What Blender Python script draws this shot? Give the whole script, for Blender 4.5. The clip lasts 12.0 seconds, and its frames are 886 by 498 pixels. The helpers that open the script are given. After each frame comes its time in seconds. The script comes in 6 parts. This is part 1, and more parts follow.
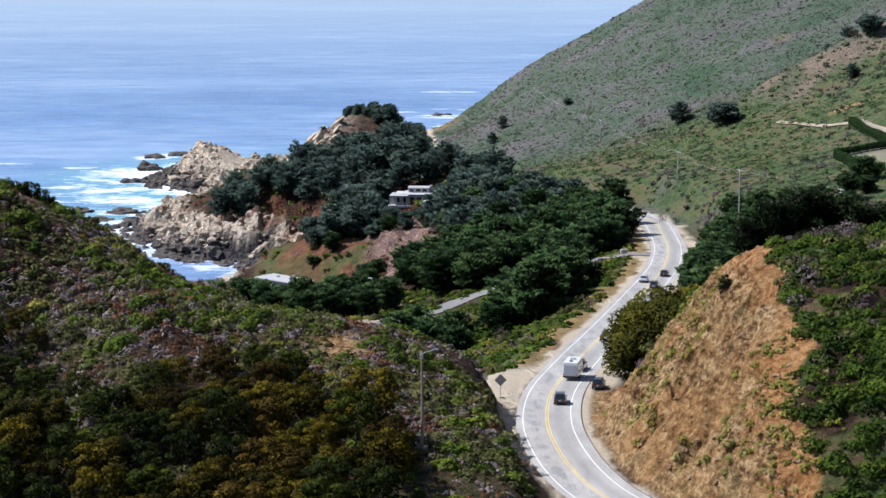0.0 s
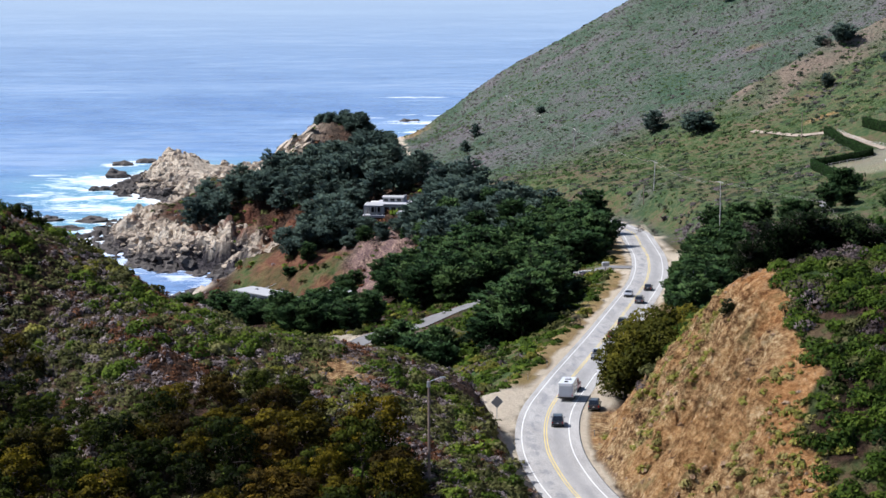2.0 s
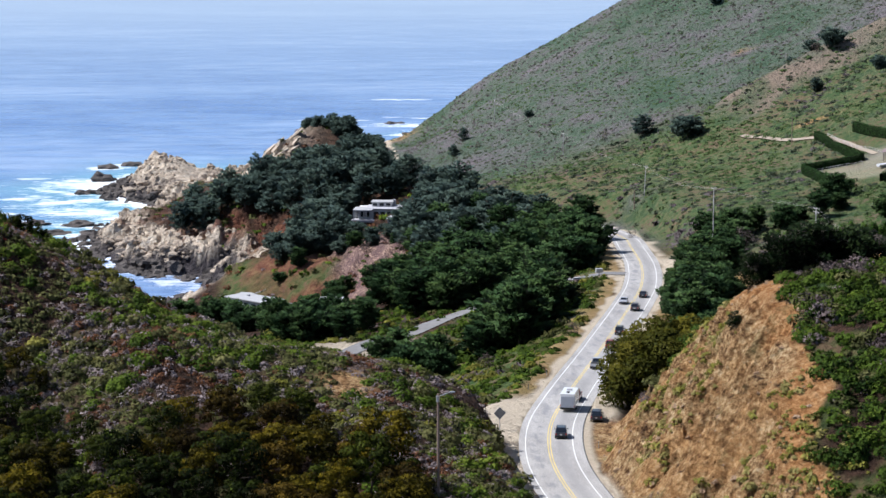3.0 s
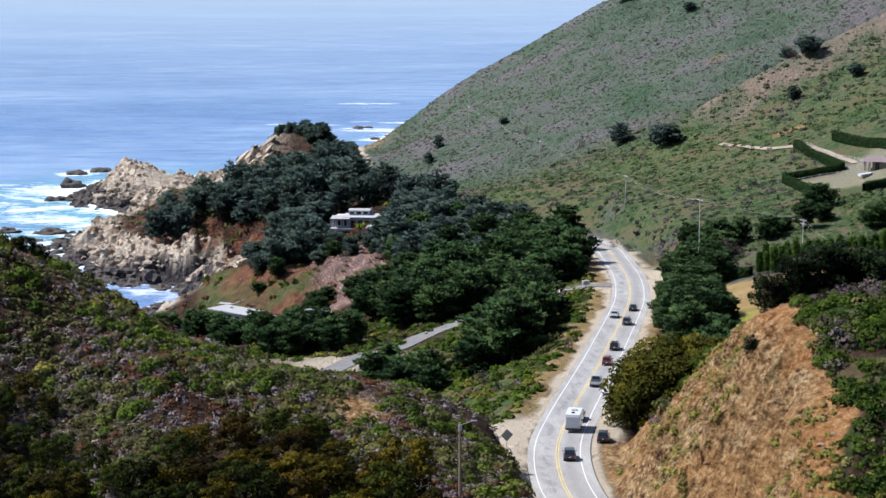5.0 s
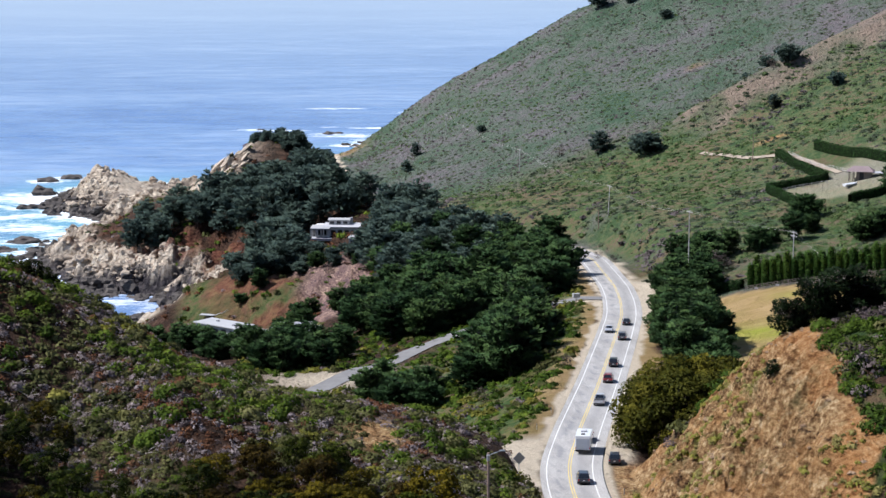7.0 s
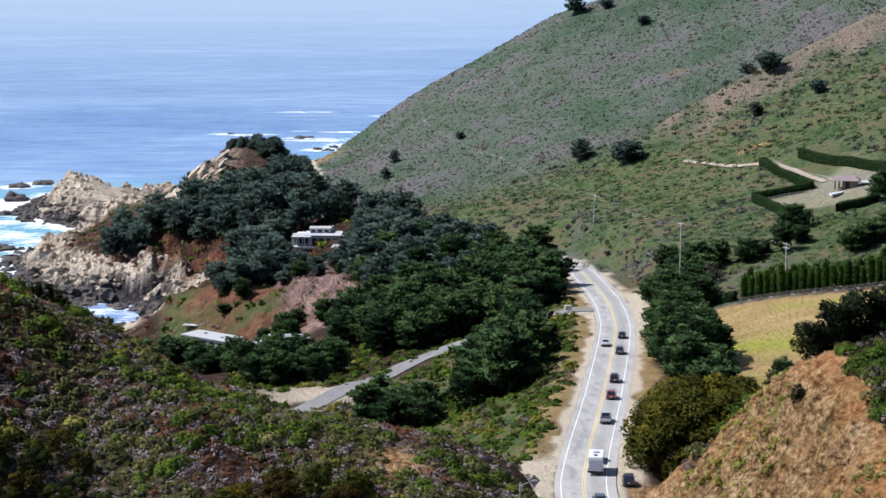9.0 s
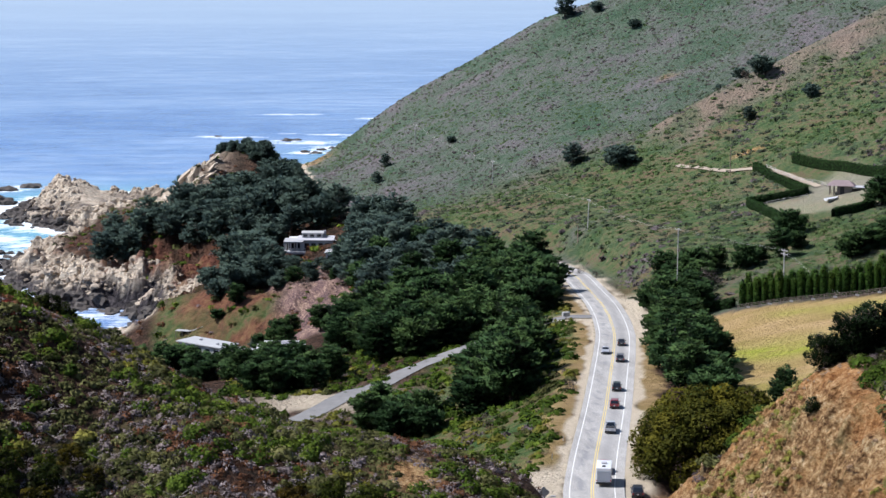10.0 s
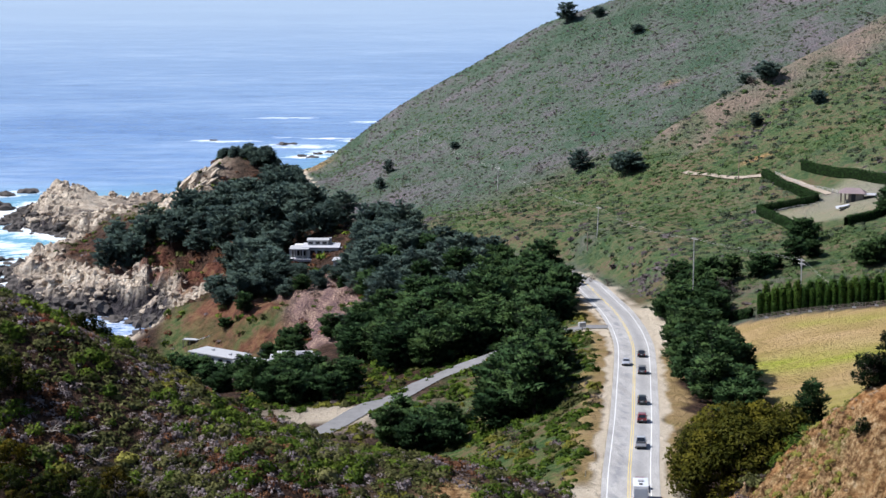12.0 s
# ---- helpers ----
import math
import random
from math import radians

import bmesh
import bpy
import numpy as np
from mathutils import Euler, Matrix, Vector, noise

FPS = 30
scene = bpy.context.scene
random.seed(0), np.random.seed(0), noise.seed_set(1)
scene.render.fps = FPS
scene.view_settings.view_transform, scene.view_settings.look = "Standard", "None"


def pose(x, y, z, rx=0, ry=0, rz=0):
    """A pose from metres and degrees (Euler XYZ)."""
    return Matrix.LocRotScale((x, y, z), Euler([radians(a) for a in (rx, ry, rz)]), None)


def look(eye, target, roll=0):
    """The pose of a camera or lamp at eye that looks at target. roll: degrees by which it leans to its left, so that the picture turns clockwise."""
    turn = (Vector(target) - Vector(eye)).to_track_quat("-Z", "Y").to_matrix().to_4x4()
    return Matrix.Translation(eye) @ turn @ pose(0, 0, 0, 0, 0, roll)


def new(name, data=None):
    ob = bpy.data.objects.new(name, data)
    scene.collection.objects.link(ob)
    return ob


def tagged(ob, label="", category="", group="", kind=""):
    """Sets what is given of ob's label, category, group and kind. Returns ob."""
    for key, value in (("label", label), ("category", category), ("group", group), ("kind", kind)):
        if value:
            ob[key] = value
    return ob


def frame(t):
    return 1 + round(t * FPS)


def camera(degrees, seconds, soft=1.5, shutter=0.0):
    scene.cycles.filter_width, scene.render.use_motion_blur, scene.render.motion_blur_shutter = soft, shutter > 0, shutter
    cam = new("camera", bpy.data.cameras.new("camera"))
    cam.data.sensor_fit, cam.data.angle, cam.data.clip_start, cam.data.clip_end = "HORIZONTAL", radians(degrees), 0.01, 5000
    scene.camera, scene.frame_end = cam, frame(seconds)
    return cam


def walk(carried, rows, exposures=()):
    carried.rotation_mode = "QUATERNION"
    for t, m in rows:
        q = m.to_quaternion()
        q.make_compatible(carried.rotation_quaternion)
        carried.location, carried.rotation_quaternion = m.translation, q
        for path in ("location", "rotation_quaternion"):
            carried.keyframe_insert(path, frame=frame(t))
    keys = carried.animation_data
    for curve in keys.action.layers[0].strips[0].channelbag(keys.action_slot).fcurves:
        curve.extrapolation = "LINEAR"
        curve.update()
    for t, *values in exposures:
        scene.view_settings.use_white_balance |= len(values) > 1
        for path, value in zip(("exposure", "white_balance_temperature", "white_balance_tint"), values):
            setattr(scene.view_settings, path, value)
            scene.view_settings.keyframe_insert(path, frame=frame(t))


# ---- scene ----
cam = camera(24.0, 12.0)
walk(cam, [
    (0.0, look((-0.03, 0.09, 135.10), (-0.023, 98.702, 118.497), -0.247)),
    (0.5, look((-1.24, 0.67, 135.72), (-0.740, 99.284, 119.146), -0.218)),
    (1.0, look((-2.62, 1.33, 136.38), (-1.641, 99.941, 119.810), -0.198)),
    (1.5, look((-4.11, 2.05, 137.07), (-2.636, 100.658, 120.509), -0.178)),
    (2.0, look((-5.72, 2.81, 137.77), (-3.736, 101.416, 121.219), -0.161)),
    (2.5, look((-7.41, 3.61, 138.47), (-4.913, 102.200, 121.932), -0.147)),
    (3.0, look((-9.16, 4.43, 139.18), (-6.203, 103.003, 122.633), -0.119)),
    (5.0, look((-16.65, 7.83, 141.93), (-11.603, 106.323, 125.365), -0.013)),
    (5.5, look((-18.59, 8.72, 142.60), (-13.051, 107.185, 126.034), 0.001)),
    (6.0, look((-20.55, 9.63, 143.28), (-14.514, 108.071, 126.726), -0.003)),
    (6.5, look((-22.53, 10.57, 143.95), (-15.987, 108.972, 127.382), 0.016)),
    (7.0, look((-24.52, 11.54, 144.62), (-17.456, 109.905, 128.082), 0.043)),
    (9.0, look((-32.53, 15.71, 147.32), (-23.482, 113.909, 130.747), 0.147)),
    (9.5, look((-34.53, 16.82, 147.98), (-25.018, 114.978, 131.416), 0.183)),
    (10.0, look((-36.52, 17.94, 148.61), (-26.558, 116.056, 132.048), 0.198)),
    (10.5, look((-38.50, 19.06, 149.20), (-28.200, 117.147, 132.661), 0.211)),
    (11.0, look((-40.44, 20.16, 149.73), (-29.801, 118.217, 133.225), 0.202)),
    (11.5, look((-42.35, 21.22, 150.19), (-31.620, 119.259, 133.651), 0.213)),
    (12.0, look((-44.20, 22.21, 150.53), (-33.448, 120.237, 133.977), 0.213)),
], exposures=[(0.0, 0.62, 5780, 14), (12.0, 0.62, 5780, 14)])

# ---------------------------------------------------------------- light
SUN_ELEVATION, SUN_AZIMUTH = 53, -80   # degrees; azimuth from +y, towards +x
world = bpy.data.worlds.new("sky")
scene.world = world
world.use_nodes = True
wn = world.node_tree
sky = wn.nodes.new("ShaderNodeTexSky")
sky.sky_type = "NISHITA"
sky.sun_disc = False
sky.sun_elevation, sky.sun_rotation = radians(SUN_ELEVATION), radians(SUN_AZIMUTH)
sky.air_density, sky.dust_density, sky.ozone_density = 1.2, 1.6, 3.5
wn.links.new(sky.outputs[0], wn.nodes["Background"].inputs[0])
wn.nodes["Background"].inputs[1].default_value = 0.064
sun = new("sun", bpy.data.lights.new("sun", "SUN"))
sun.data.energy, sun.data.angle, sun.data.color = 4.7, radians(0.6), (1.0, 0.94, 0.84)
_e, _a = radians(SUN_ELEVATION), radians(SUN_AZIMUTH)
sun.matrix_world = look((0, 0, 300), Vector((0, 0, 300)) - Vector((math.sin(_a) * math.cos(_e), math.cos(_a) * math.cos(_e), math.sin(_e))))


# ---------------------------------------------------------------- materials
def rgb(r, g, b):
    return (r, g, b, 1.0)


class Mat:
    """A node material under construction."""

    def __init__(self, name, roughness=0.85, specular=0.3, metallic=0.0):
        self.m = bpy.data.materials.new(name)
        self.m.use_nodes = True
        self.t = self.m.node_tree
        self.b = self.t.nodes["Principled BSDF"]
        self.b.inputs["Roughness"].default_value = roughness
        self.b.inputs["Specular IOR Level"].default_value = specular
        self.b.inputs["Metallic"].default_value = metallic
        self._co = None

    def n(self, kind):
        return self.t.nodes.new("ShaderNode" + kind)

    def link(self, a, b):
        self.t.links.new(a, b)

    def put(self, sock, v):
        if isinstance(v, bpy.types.NodeSocket):
            self.link(v, sock)
        else:
            sock.default_value = v

    def co(self, kind="Object"):
        if self._co is None:
            self._co = self.n("TexCoord")
        return self._co.outputs[kind]

    def noise(self, scale, detail=4, rough=0.6, vec=None, stretch=None):
        t = self.n("TexNoise")
        t.inputs["Scale"].default_value, t.inputs["Detail"].default_value, t.inputs["Roughness"].default_value = scale, detail, rough
        v = vec or self.co()
        if stretch:
            mp = self.n("Mapping")
            mp.inputs["Scale"].default_value = stretch
            self.link(v, mp.inputs[0])
            v = mp.outputs[0]
        self.link(v, t.inputs["Vector"])
        return t.outputs["Fac"]

    def voronoi(self, scale, feature="F1", out="Distance", vec=None):
        t = self.n("TexVoronoi")
        t.feature = feature
        t.inputs["Scale"].default_value = scale
        self.link(vec or self.co(), t.inputs["Vector"])
        return t.outputs[out]

    def ramp(self, fac, *stops):
        r = self.n("ValToRGB")
        el = r.color_ramp.elements
        while len(el) < len(stops):
            el.new(0.5)
        for e, (p, c) in zip(el, stops):
            e.position, e.color = p, c if len(c) == 4 else rgb(*c)
        self.link(fac, r.inputs[0])
        return r.outputs[0]

    def range(self, fac, a, b, lo=0.0, hi=1.0):
        r = self.n("MapRange")
        r.inputs[1].default_value, r.inputs[2].default_value, r.inputs[3].default_value, r.inputs[4].default_value = a, b, lo, hi
        self.link(fac, r.inputs[0])
        return r.outputs[0]

    def mix(self, fac, a, b, blend="MIX"):
        m = self.n("Mix")
        m.data_type, m.blend_type = "RGBA", blend
        self.put(m.inputs[0], fac)
        self.put(m.inputs[6], rgb(*a) if isinstance(a, tuple) and len(a) == 3 else a)
        self.put(m.inputs[7], rgb(*b) if isinstance(b, tuple) and len(b) == 3 else b)
        return m.outputs[2]

    def math(self, op, a, b=0.5):
        m = self.n("Math")
        m.operation = op
        self.put(m.inputs[0], a)
        self.put(m.inputs[1], b)
        return m.outputs[0]

    def attr(self, name):
        a = self.n("Attribute")
        a.attribute_name = name
        return a.outputs["Fac"]

    def random(self):
        return self.n("ObjectInfo").outputs["Random"]

    def island(self):
        return self.n("NewGeometry").outputs["Random Per Island"]

    def color(self, v):
        self.put(self.b.inputs["Base Color"], rgb(*v) if isinstance(v, tuple) and len(v) == 3 else v)
        return self

    def rough(self, v):
        self.put(self.b.inputs["Roughness"], v)
        return self

    def bump(self, h, strength=0.5, distance=0.05):
        p = self.n("Bump")
        p.inputs["Strength"].default_value, p.inputs["Distance"].default_value = strength, distance
        self.link(h, p.inputs["Height"])
        self.link(p.outputs[0], self.b.inputs["Normal"])
        return self


def plain(name, c, var=0.12, scale=6.0, roughness=0.7, specular=0.3, metallic=0.0, bump=0.0):
    """One colour with stains at two scales."""
    k = Mat(name, roughness, specular, metallic)
    n = k.mix(0.5, k.noise(scale, 5), k.noise(scale * 0.17, 3))
    lo, hi = tuple(v * (1 - var) for v in c), tuple(min(v * (1 + var), 1) for v in c)
    k.color(k.ramp(n, (0.3, lo), (0.7, hi)))
    if bump:
        k.bump(k.noise(scale * 2, 5), bump, 0.02)
    return k.m


def make_ground():
    """Soil, dry grass, scrub, bare cut rock and sea-cliff rock, by the lie of the land."""
    k = Mat("ground", 0.95, 0.15)
    big, mid, fine = k.noise(0.035, 4), k.mix(0.45, k.noise(0.22, 6, 0.7), k.noise(1.1, 5, 0.7)), k.noise(1.6, 6, 0.7)
    # soil kept very dark: shade between the bushes put into its colour
    scrub = k.ramp(mid, (0.36, (0.010, 0.007, 0.004)), (0.46, (0.030, 0.017, 0.010)), (0.55, (0.070, 0.038, 0.024)), (0.68, (0.15, 0.090, 0.062)))
    # far hill colours turned bluer and flatter: haze put into the ramp
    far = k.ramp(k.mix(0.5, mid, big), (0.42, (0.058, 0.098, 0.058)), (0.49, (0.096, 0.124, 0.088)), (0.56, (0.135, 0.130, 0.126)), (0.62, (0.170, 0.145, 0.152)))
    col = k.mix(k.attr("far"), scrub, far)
    col = k.mix(k.attr("dry"), col, k.ramp(k.mix(0.5, mid, fine), (0.36, (0.150, 0.118, 0.088)), (0.5, (0.245, 0.185, 0.140)), (0.64, (0.34, 0.26, 0.19))))
    lush = k.ramp(k.mix(0.5, k.noise(0.5, 5), k.noise(0.06, 4)), (0.41, (0.040, 0.084, 0.020)), (0.475, (0.082, 0.120, 0.036)), (0.53, (0.128, 0.130, 0.048)), (0.575, (0.160, 0.112, 0.060)))
    col = k.mix(k.attr("lush"), col, lush)
    straw = k.ramp(k.noise(0.12, 5, 0.6, stretch=(0.35, 1, 1)), (0.34, (0.33, 0.25, 0.085)), (0.48, (0.42, 0.295, 0.125)), (0.64, (0.50, 0.35, 0.17)))
    straw = k.mix(k.math("MULTIPLY", k.attr("lime"), k.range(k.noise(0.2, 5, 0.6, stretch=(0.3, 1, 1)), 0.3, 0.6, 0.45, 1.0)), straw, k.ramp(fine, (0.35, (0.26, 0.31, 0.028)), (0.65, (0.39, 0.41, 0.055))))
    straw = k.mix(k.math("MULTIPLY", k.range(k.noise(0.9, 4, 0.6, stretch=(0.12, 1.0, 1)), 0.42, 0.7), 0.5), straw, (0.27, 0.185, 0.075))
    col = k.mix(k.attr("field"), col, straw)
    strata = k.noise(0.55, 7, 0.72, stretch=(1.0, 0.5, 1.6))
    earth = k.ramp(k.mix(0.5, strata, fine), (0.39, (0.055, 0.027, 0.012)), (0.445, (0.170, 0.092, 0.038)), (0.50, (0.32, 0.195, 0.088)), (0.555, (0.50, 0.345, 0.170)), (0.62, (0.66, 0.52, 0.32)))
    earth = k.mix(k.range(k.noise(0.09, 4), 0.45, 0.62, 0, 0.55), earth, k.ramp(strata, (0.35, (0.22, 0.105, 0.036)), (0.6, (0.50, 0.262, 0.092))))
    earth = k.mix(k.math("MULTIPLY", k.attr("rust"), 0.8), earth, k.ramp(k.mix(0.5, strata, fine), (0.36, (0.20, 0.080, 0.026)), (0.48, (0.40, 0.185, 0.062)), (0.62, (0.58, 0.33, 0.145))))
    earth = k.mix(k.range(k.noise(0.16, 5), 0.55, 0.68, 0, 0.5), earth, (0.20, 0.20, 0.085))
    col = k.mix(k.attr("cut"), col, earth)
    red = k.ramp(k.noise(0.3, 5), (0.35, (0.070, 0.028, 0.020)), (0.5, (0.165, 0.064, 0.040)), (0.64, (0.22, 0.125, 0.062)))
    bank = k.ramp(k.mix(0.6, k.noise(0.35, 6, 0.7, stretch=(1.0, 0.3, 0.6)), fine), (0.40, (0.070, 0.046, 0.046)), (0.47, (0.170, 0.110, 0.105)), (0.53, (0.260, 0.165, 0.135)), (0.60, (0.52, 0.38, 0.27)))
    col = k.mix(k.attr("bank"), col, bank)
    rock = k.ramp(k.mix(0.5, k.noise(0.45, 7, 0.7), mid), (0.36, (0.13, 0.105, 0.092)), (0.42, (0.42, 0.335, 0.255)), (0.50, (0.68, 0.57, 0.43)), (0.62, (0.78, 0.71, 0.59)))
    cracks = k.range(k.voronoi(0.30, "DISTANCE_TO_EDGE", vec=None), 0.0, 0.16)
    rock = k.mix(k.range(cracks, 0, 1, 0.22, 0.0), rock, (0.075, 0.056, 0.048))
    col = k.mix(k.attr("rock"), col, rock)
    col = k.mix(k.attr("red"), col, red)
    # wet foot of the cliffs, plus painted shade on the cove's cliff face
    col = k.mix(k.attr("wet_shade"), col, k.ramp(k.noise(0.5, 6, 0.7), (0.36, (0.022, 0.020, 0.024)), (0.6, (0.085, 0.074, 0.075))))
    sand = k.ramp(fine, (0.3, (0.52, 0.43, 0.31)), (0.7, (0.70, 0.61, 0.47)))
    col = k.mix(k.attr("sand"), col, sand)
    k.color(col)
    h = k.math("ADD", k.math("MULTIPLY", k.noise(0.7, 9, 0.75), 1.3), k.math("MULTIPLY", k.voronoi(0.9), 0.5))
    k.bump(h, 1.0, 1.3)
    return k.m


def make_sea():
    k = Mat("sea_water", 0.16, 0.5)
    k.b.inputs["IOR"].default_value = 1.333
    swell = k.noise(0.018, 5, 0.6, stretch=(0.35, 1.6, 1))
    deep = k.ramp(k.mix(0.5, k.noise(0.005, 5, 0.6, stretch=(0.5, 1.2, 1)), k.noise(0.05, 6, 0.7, stretch=(0.45, 1.4, 1))), (0.36, (0.098, 0.180, 0.365)), (0.5, (0.162, 0.262, 0.450)), (0.62, (0.262, 0.365, 0.54)))
    # far water mixed paler with distance: haze painted into its colour
    deep = k.mix(k.math("MULTIPLY", k.attr("calm_haze"), 0.8), deep, (0.38, 0.47, 0.58))
    col = k.mix(k.attr("shoal"), deep, (0.15, 0.35, 0.43))
    net = k.mix(0.45, k.noise(0.07, 8, 0.78, stretch=(0.45, 1.3, 1)), k.noise(0.26, 6, 0.75, stretch=(0.5, 1.2, 1)))
    lace = k.math("ADD", k.range(net, 0.30, 0.70), k.math("MULTIPLY", k.attr("foam"), 0.64))
    mask = k.range(lace, 0.80, 1.10)
    col = k.mix(mask, col, (0.80, 0.83, 0.85))
    k.color(col)
    k.rough(k.range(mask, 0, 1, 0.22, 0.85))
    w = k.math("ADD", k.noise(0.10, 8, 0.68, stretch=(0.4, 1.5, 1)), k.math("MULTIPLY", swell, 2.2))
    k.bump(k.math("MULTIPLY", w, k.range(k.attr("calm_haze"), 0, 1, 1.0, 0.15)), 0.75, 1.2)
    return k.m


def make_asphalt():
    k = Mat("asphalt", 0.9, 0.3)
    c = k.ramp(k.mix(0.6, k.noise(0.25, 5, 0.65, stretch=(1.5, 0.25, 1)), k.noise(5, 5)), (0.36, (0.195, 0.186, 0.174)), (0.5, (0.315, 0.304, 0.286)), (0.66, (0.43, 0.416, 0.392)))
    c = k.mix(k.math("MULTIPLY", k.attr("lane"), 0.55), c, (0.20, 0.195, 0.19))
    patch = k.range(k.noise(0.42, 4, 0.55, stretch=(1.6, 0.45, 1)), 0.50, 0.60)
    c = k.mix(k.math("MULTIPLY", k.math("MULTIPLY", patch, k.attr("sealed")), 0.6), c, (0.150, 0.155, 0.168))
    k.color(c).bump(k.noise(20, 3), 0.2, 0.02)
    return k.m


M_GROUND, M_SEA, M_ASPHALT = make_ground(), make_sea(), make_asphalt()
M_WHITE_LINE = plain("white_road_paint", (0.62, 0.62, 0.60), 0.16, 1.5, 0.8)
M_YELLOW_LINE = plain("yellow_road_paint", (0.58, 0.44, 0.13), 0.2, 1.5, 0.8)
M_DIRT = plain("pale_dirt", (0.31, 0.26, 0.20), 0.2, 0.6, 0.95, 0.1, 0, 0.5)
M_GRAVEL = plain("grey_gravel", (0.18, 0.176, 0.172), 0.22, 0.8, 0.95, 0.1, 0, 0.4)

# ---------------------------------------------------------------- lie of the land
ROAD_Y = [120, 180, 205, 222, 232, 243, 263, 287, 306, 323, 352, 400, 464, 498, 527, 558, 594, 626, 648, 675, 710, 760, 830, 900, 955, 1010]
ROAD_X = [120, 60, 39, 28, 22.8, 18.7, 15.8, 14.6, 15.5, 17.4, 23.2, 33.6, 46.8, 53.5, 57.7, 61, 63, 64.9, 62, 50, 32, 14, -3, -10, -12, -10]
_ys = np.arange(100.0, 1030.0, 1.0)
_xs = np.interp(_ys, ROAD_Y, ROAD_X)
for _ in range(3):
    _xs = np.convolve(np.pad(_xs, 6, mode="reflect", reflect_type="odd"), np.ones(13) / 13, mode="valid")
_slope = np.gradient(_xs, _ys)


def road_x(y):
    return np.interp(y, _ys, _xs)


def road_z(y):
    return np.interp(y, [100, 240, 330, 560, 640, 760, 955], [72, 64, 57.8, 42.0, 36.8, 34, 31])


def road_d(x, y):
    """Signed distance from the road's centre line, right of it positive."""
    return (x - road_x(y)) / np.sqrt(1 + np.interp(y, _ys, _slope) ** 2)


def step(a, b, v):
    t = np.clip((v - a) / (b - a), 0, 1)
    return t * t * (3 - 2 * t)


def smax(a, b, k):
    h = np.clip(0.5 + 0.5 * (a - b) / k, 0, 1)
    return b + (a - b) * h + k * h * (1 - h)


def smin(a, b, k):
    return -smax(-a, -b, k)


_tab = np.random.RandomState(7).rand(256, 256)


def vnoise(x, y, s=1.0, o=0):
    """Smooth noise of cell size s, from -1 to 1."""
    x, y = np.asarray(x) / s + 17.3 * o, np.asarray(y) / s + 41.7 * o
    i, j = np.floor(x).astype(int), np.floor(y).astype(int)
    u, v = x - i, y - j
    u, v = u * u * (3 - 2 * u), v * v * (3 - 2 * v)
    a, b = _tab[i % 256, j % 256], _tab[(i + 1) % 256, j % 256]
    c, d = _tab[i % 256, (j + 1) % 256], _tab[(i + 1) % 256, (j + 1) % 256]
    return 2 * ((a * (1 - u) + b * u) * (1 - v) + (c * (1 - u) + d * u) * v) - 1


def fbm(x, y, s, n=4, o=0):
    return sum(vnoise(x, y, s / 2**k, o + k) / 2**k for k in range(n))


COAST = np.array([(-900, -500), (-420, 150), (-260, 420), (-170, 600), (-118, 690), (-80, 718), (-66, 734), (-61, 746), (-72, 762), (-91, 782), (-108, 798),
                  (-127, 845), (-130, 870), (-117, 908), (-103, 932), (-103, 958), (-132, 986), (-139, 1027), (-128, 1062), (-92, 1070), (-50, 1040),
                  (-12, 990), (10, 1030), (60, 1240), (140, 1330), (300, 1450), (700, 1600), (2500, 1900)], float)


def coast(x, y):
    """Distance inland from the shore; negative over the sea."""
    x, y = np.asarray(x, float), np.asarray(y, float)
    best, inside = np.full(x.shape, 1e9), np.zeros(x.shape, bool)
    for (ax, ay), (bx, by) in zip(COAST[:-1], COAST[1:]):
        t = np.clip(((x - ax) * (bx - ax) + (y - ay) * (by - ay)) / ((bx - ax) ** 2 + (by - ay) ** 2), 0, 1)
        best = np.minimum(best, np.hypot(x - ax - t * (bx - ax), y - ay - t * (by - ay)))
        # land lies to the right of the line
        cross = ((ay > y) != (by > y)) & (x > ax + (y - ay) * (bx - ax) / (by - ay + 1e-9))
        inside ^= cross
    return np.where(inside, best, -best)


def bump(x, y, cx, cy, sx, sy):
    return np.exp(-((x - cx) / sx) ** 2 - ((y - cy) / sy) ** 2)


def left_hill(x, y):
    top = np.interp(x, [-200, -110, -73, -64, -56, -48, -39.5, -28, -17, -7, 1, 6, 10, 20], [130, 109, 96, 92.2, 88.2, 83.8, 80.6, 77.4, 75.6, 73.5, 70.5, 68.5, 67, 62])
    front = np.interp(x, [-60, -40, -20, -8, 6], [0.5, 0.30, 0.16, 0.07, 0.0])
    ridge = np.interp(x, [-80, -55, -40, -15, 8], [306, 303, 288, 290, 292])
    u = y - ridge
    k = np.interp(x, [-62, -46, -36, -26, 0], [0.0062, 0.0036, 0.0038, 0.0092, 0.0080])
    reach = np.interp(x, [-44, -32], [58, 36])
    back = np.where(u < reach, k * u * u, k * reach**2 + 0.66 * (u - reach)) + np.interp(x, [-48, -36, -20, 4], [0.8, 0.6, 1.2, 0.3])
    side = 0.55 * np.maximum(x - 8, 0)
    low = np.minimum(u + 28, 0)
    return top - np.where(u < 0, -front * np.maximum(u, -28) - np.minimum(front, 0.2) * low + 0.001 * low**2, back) - side


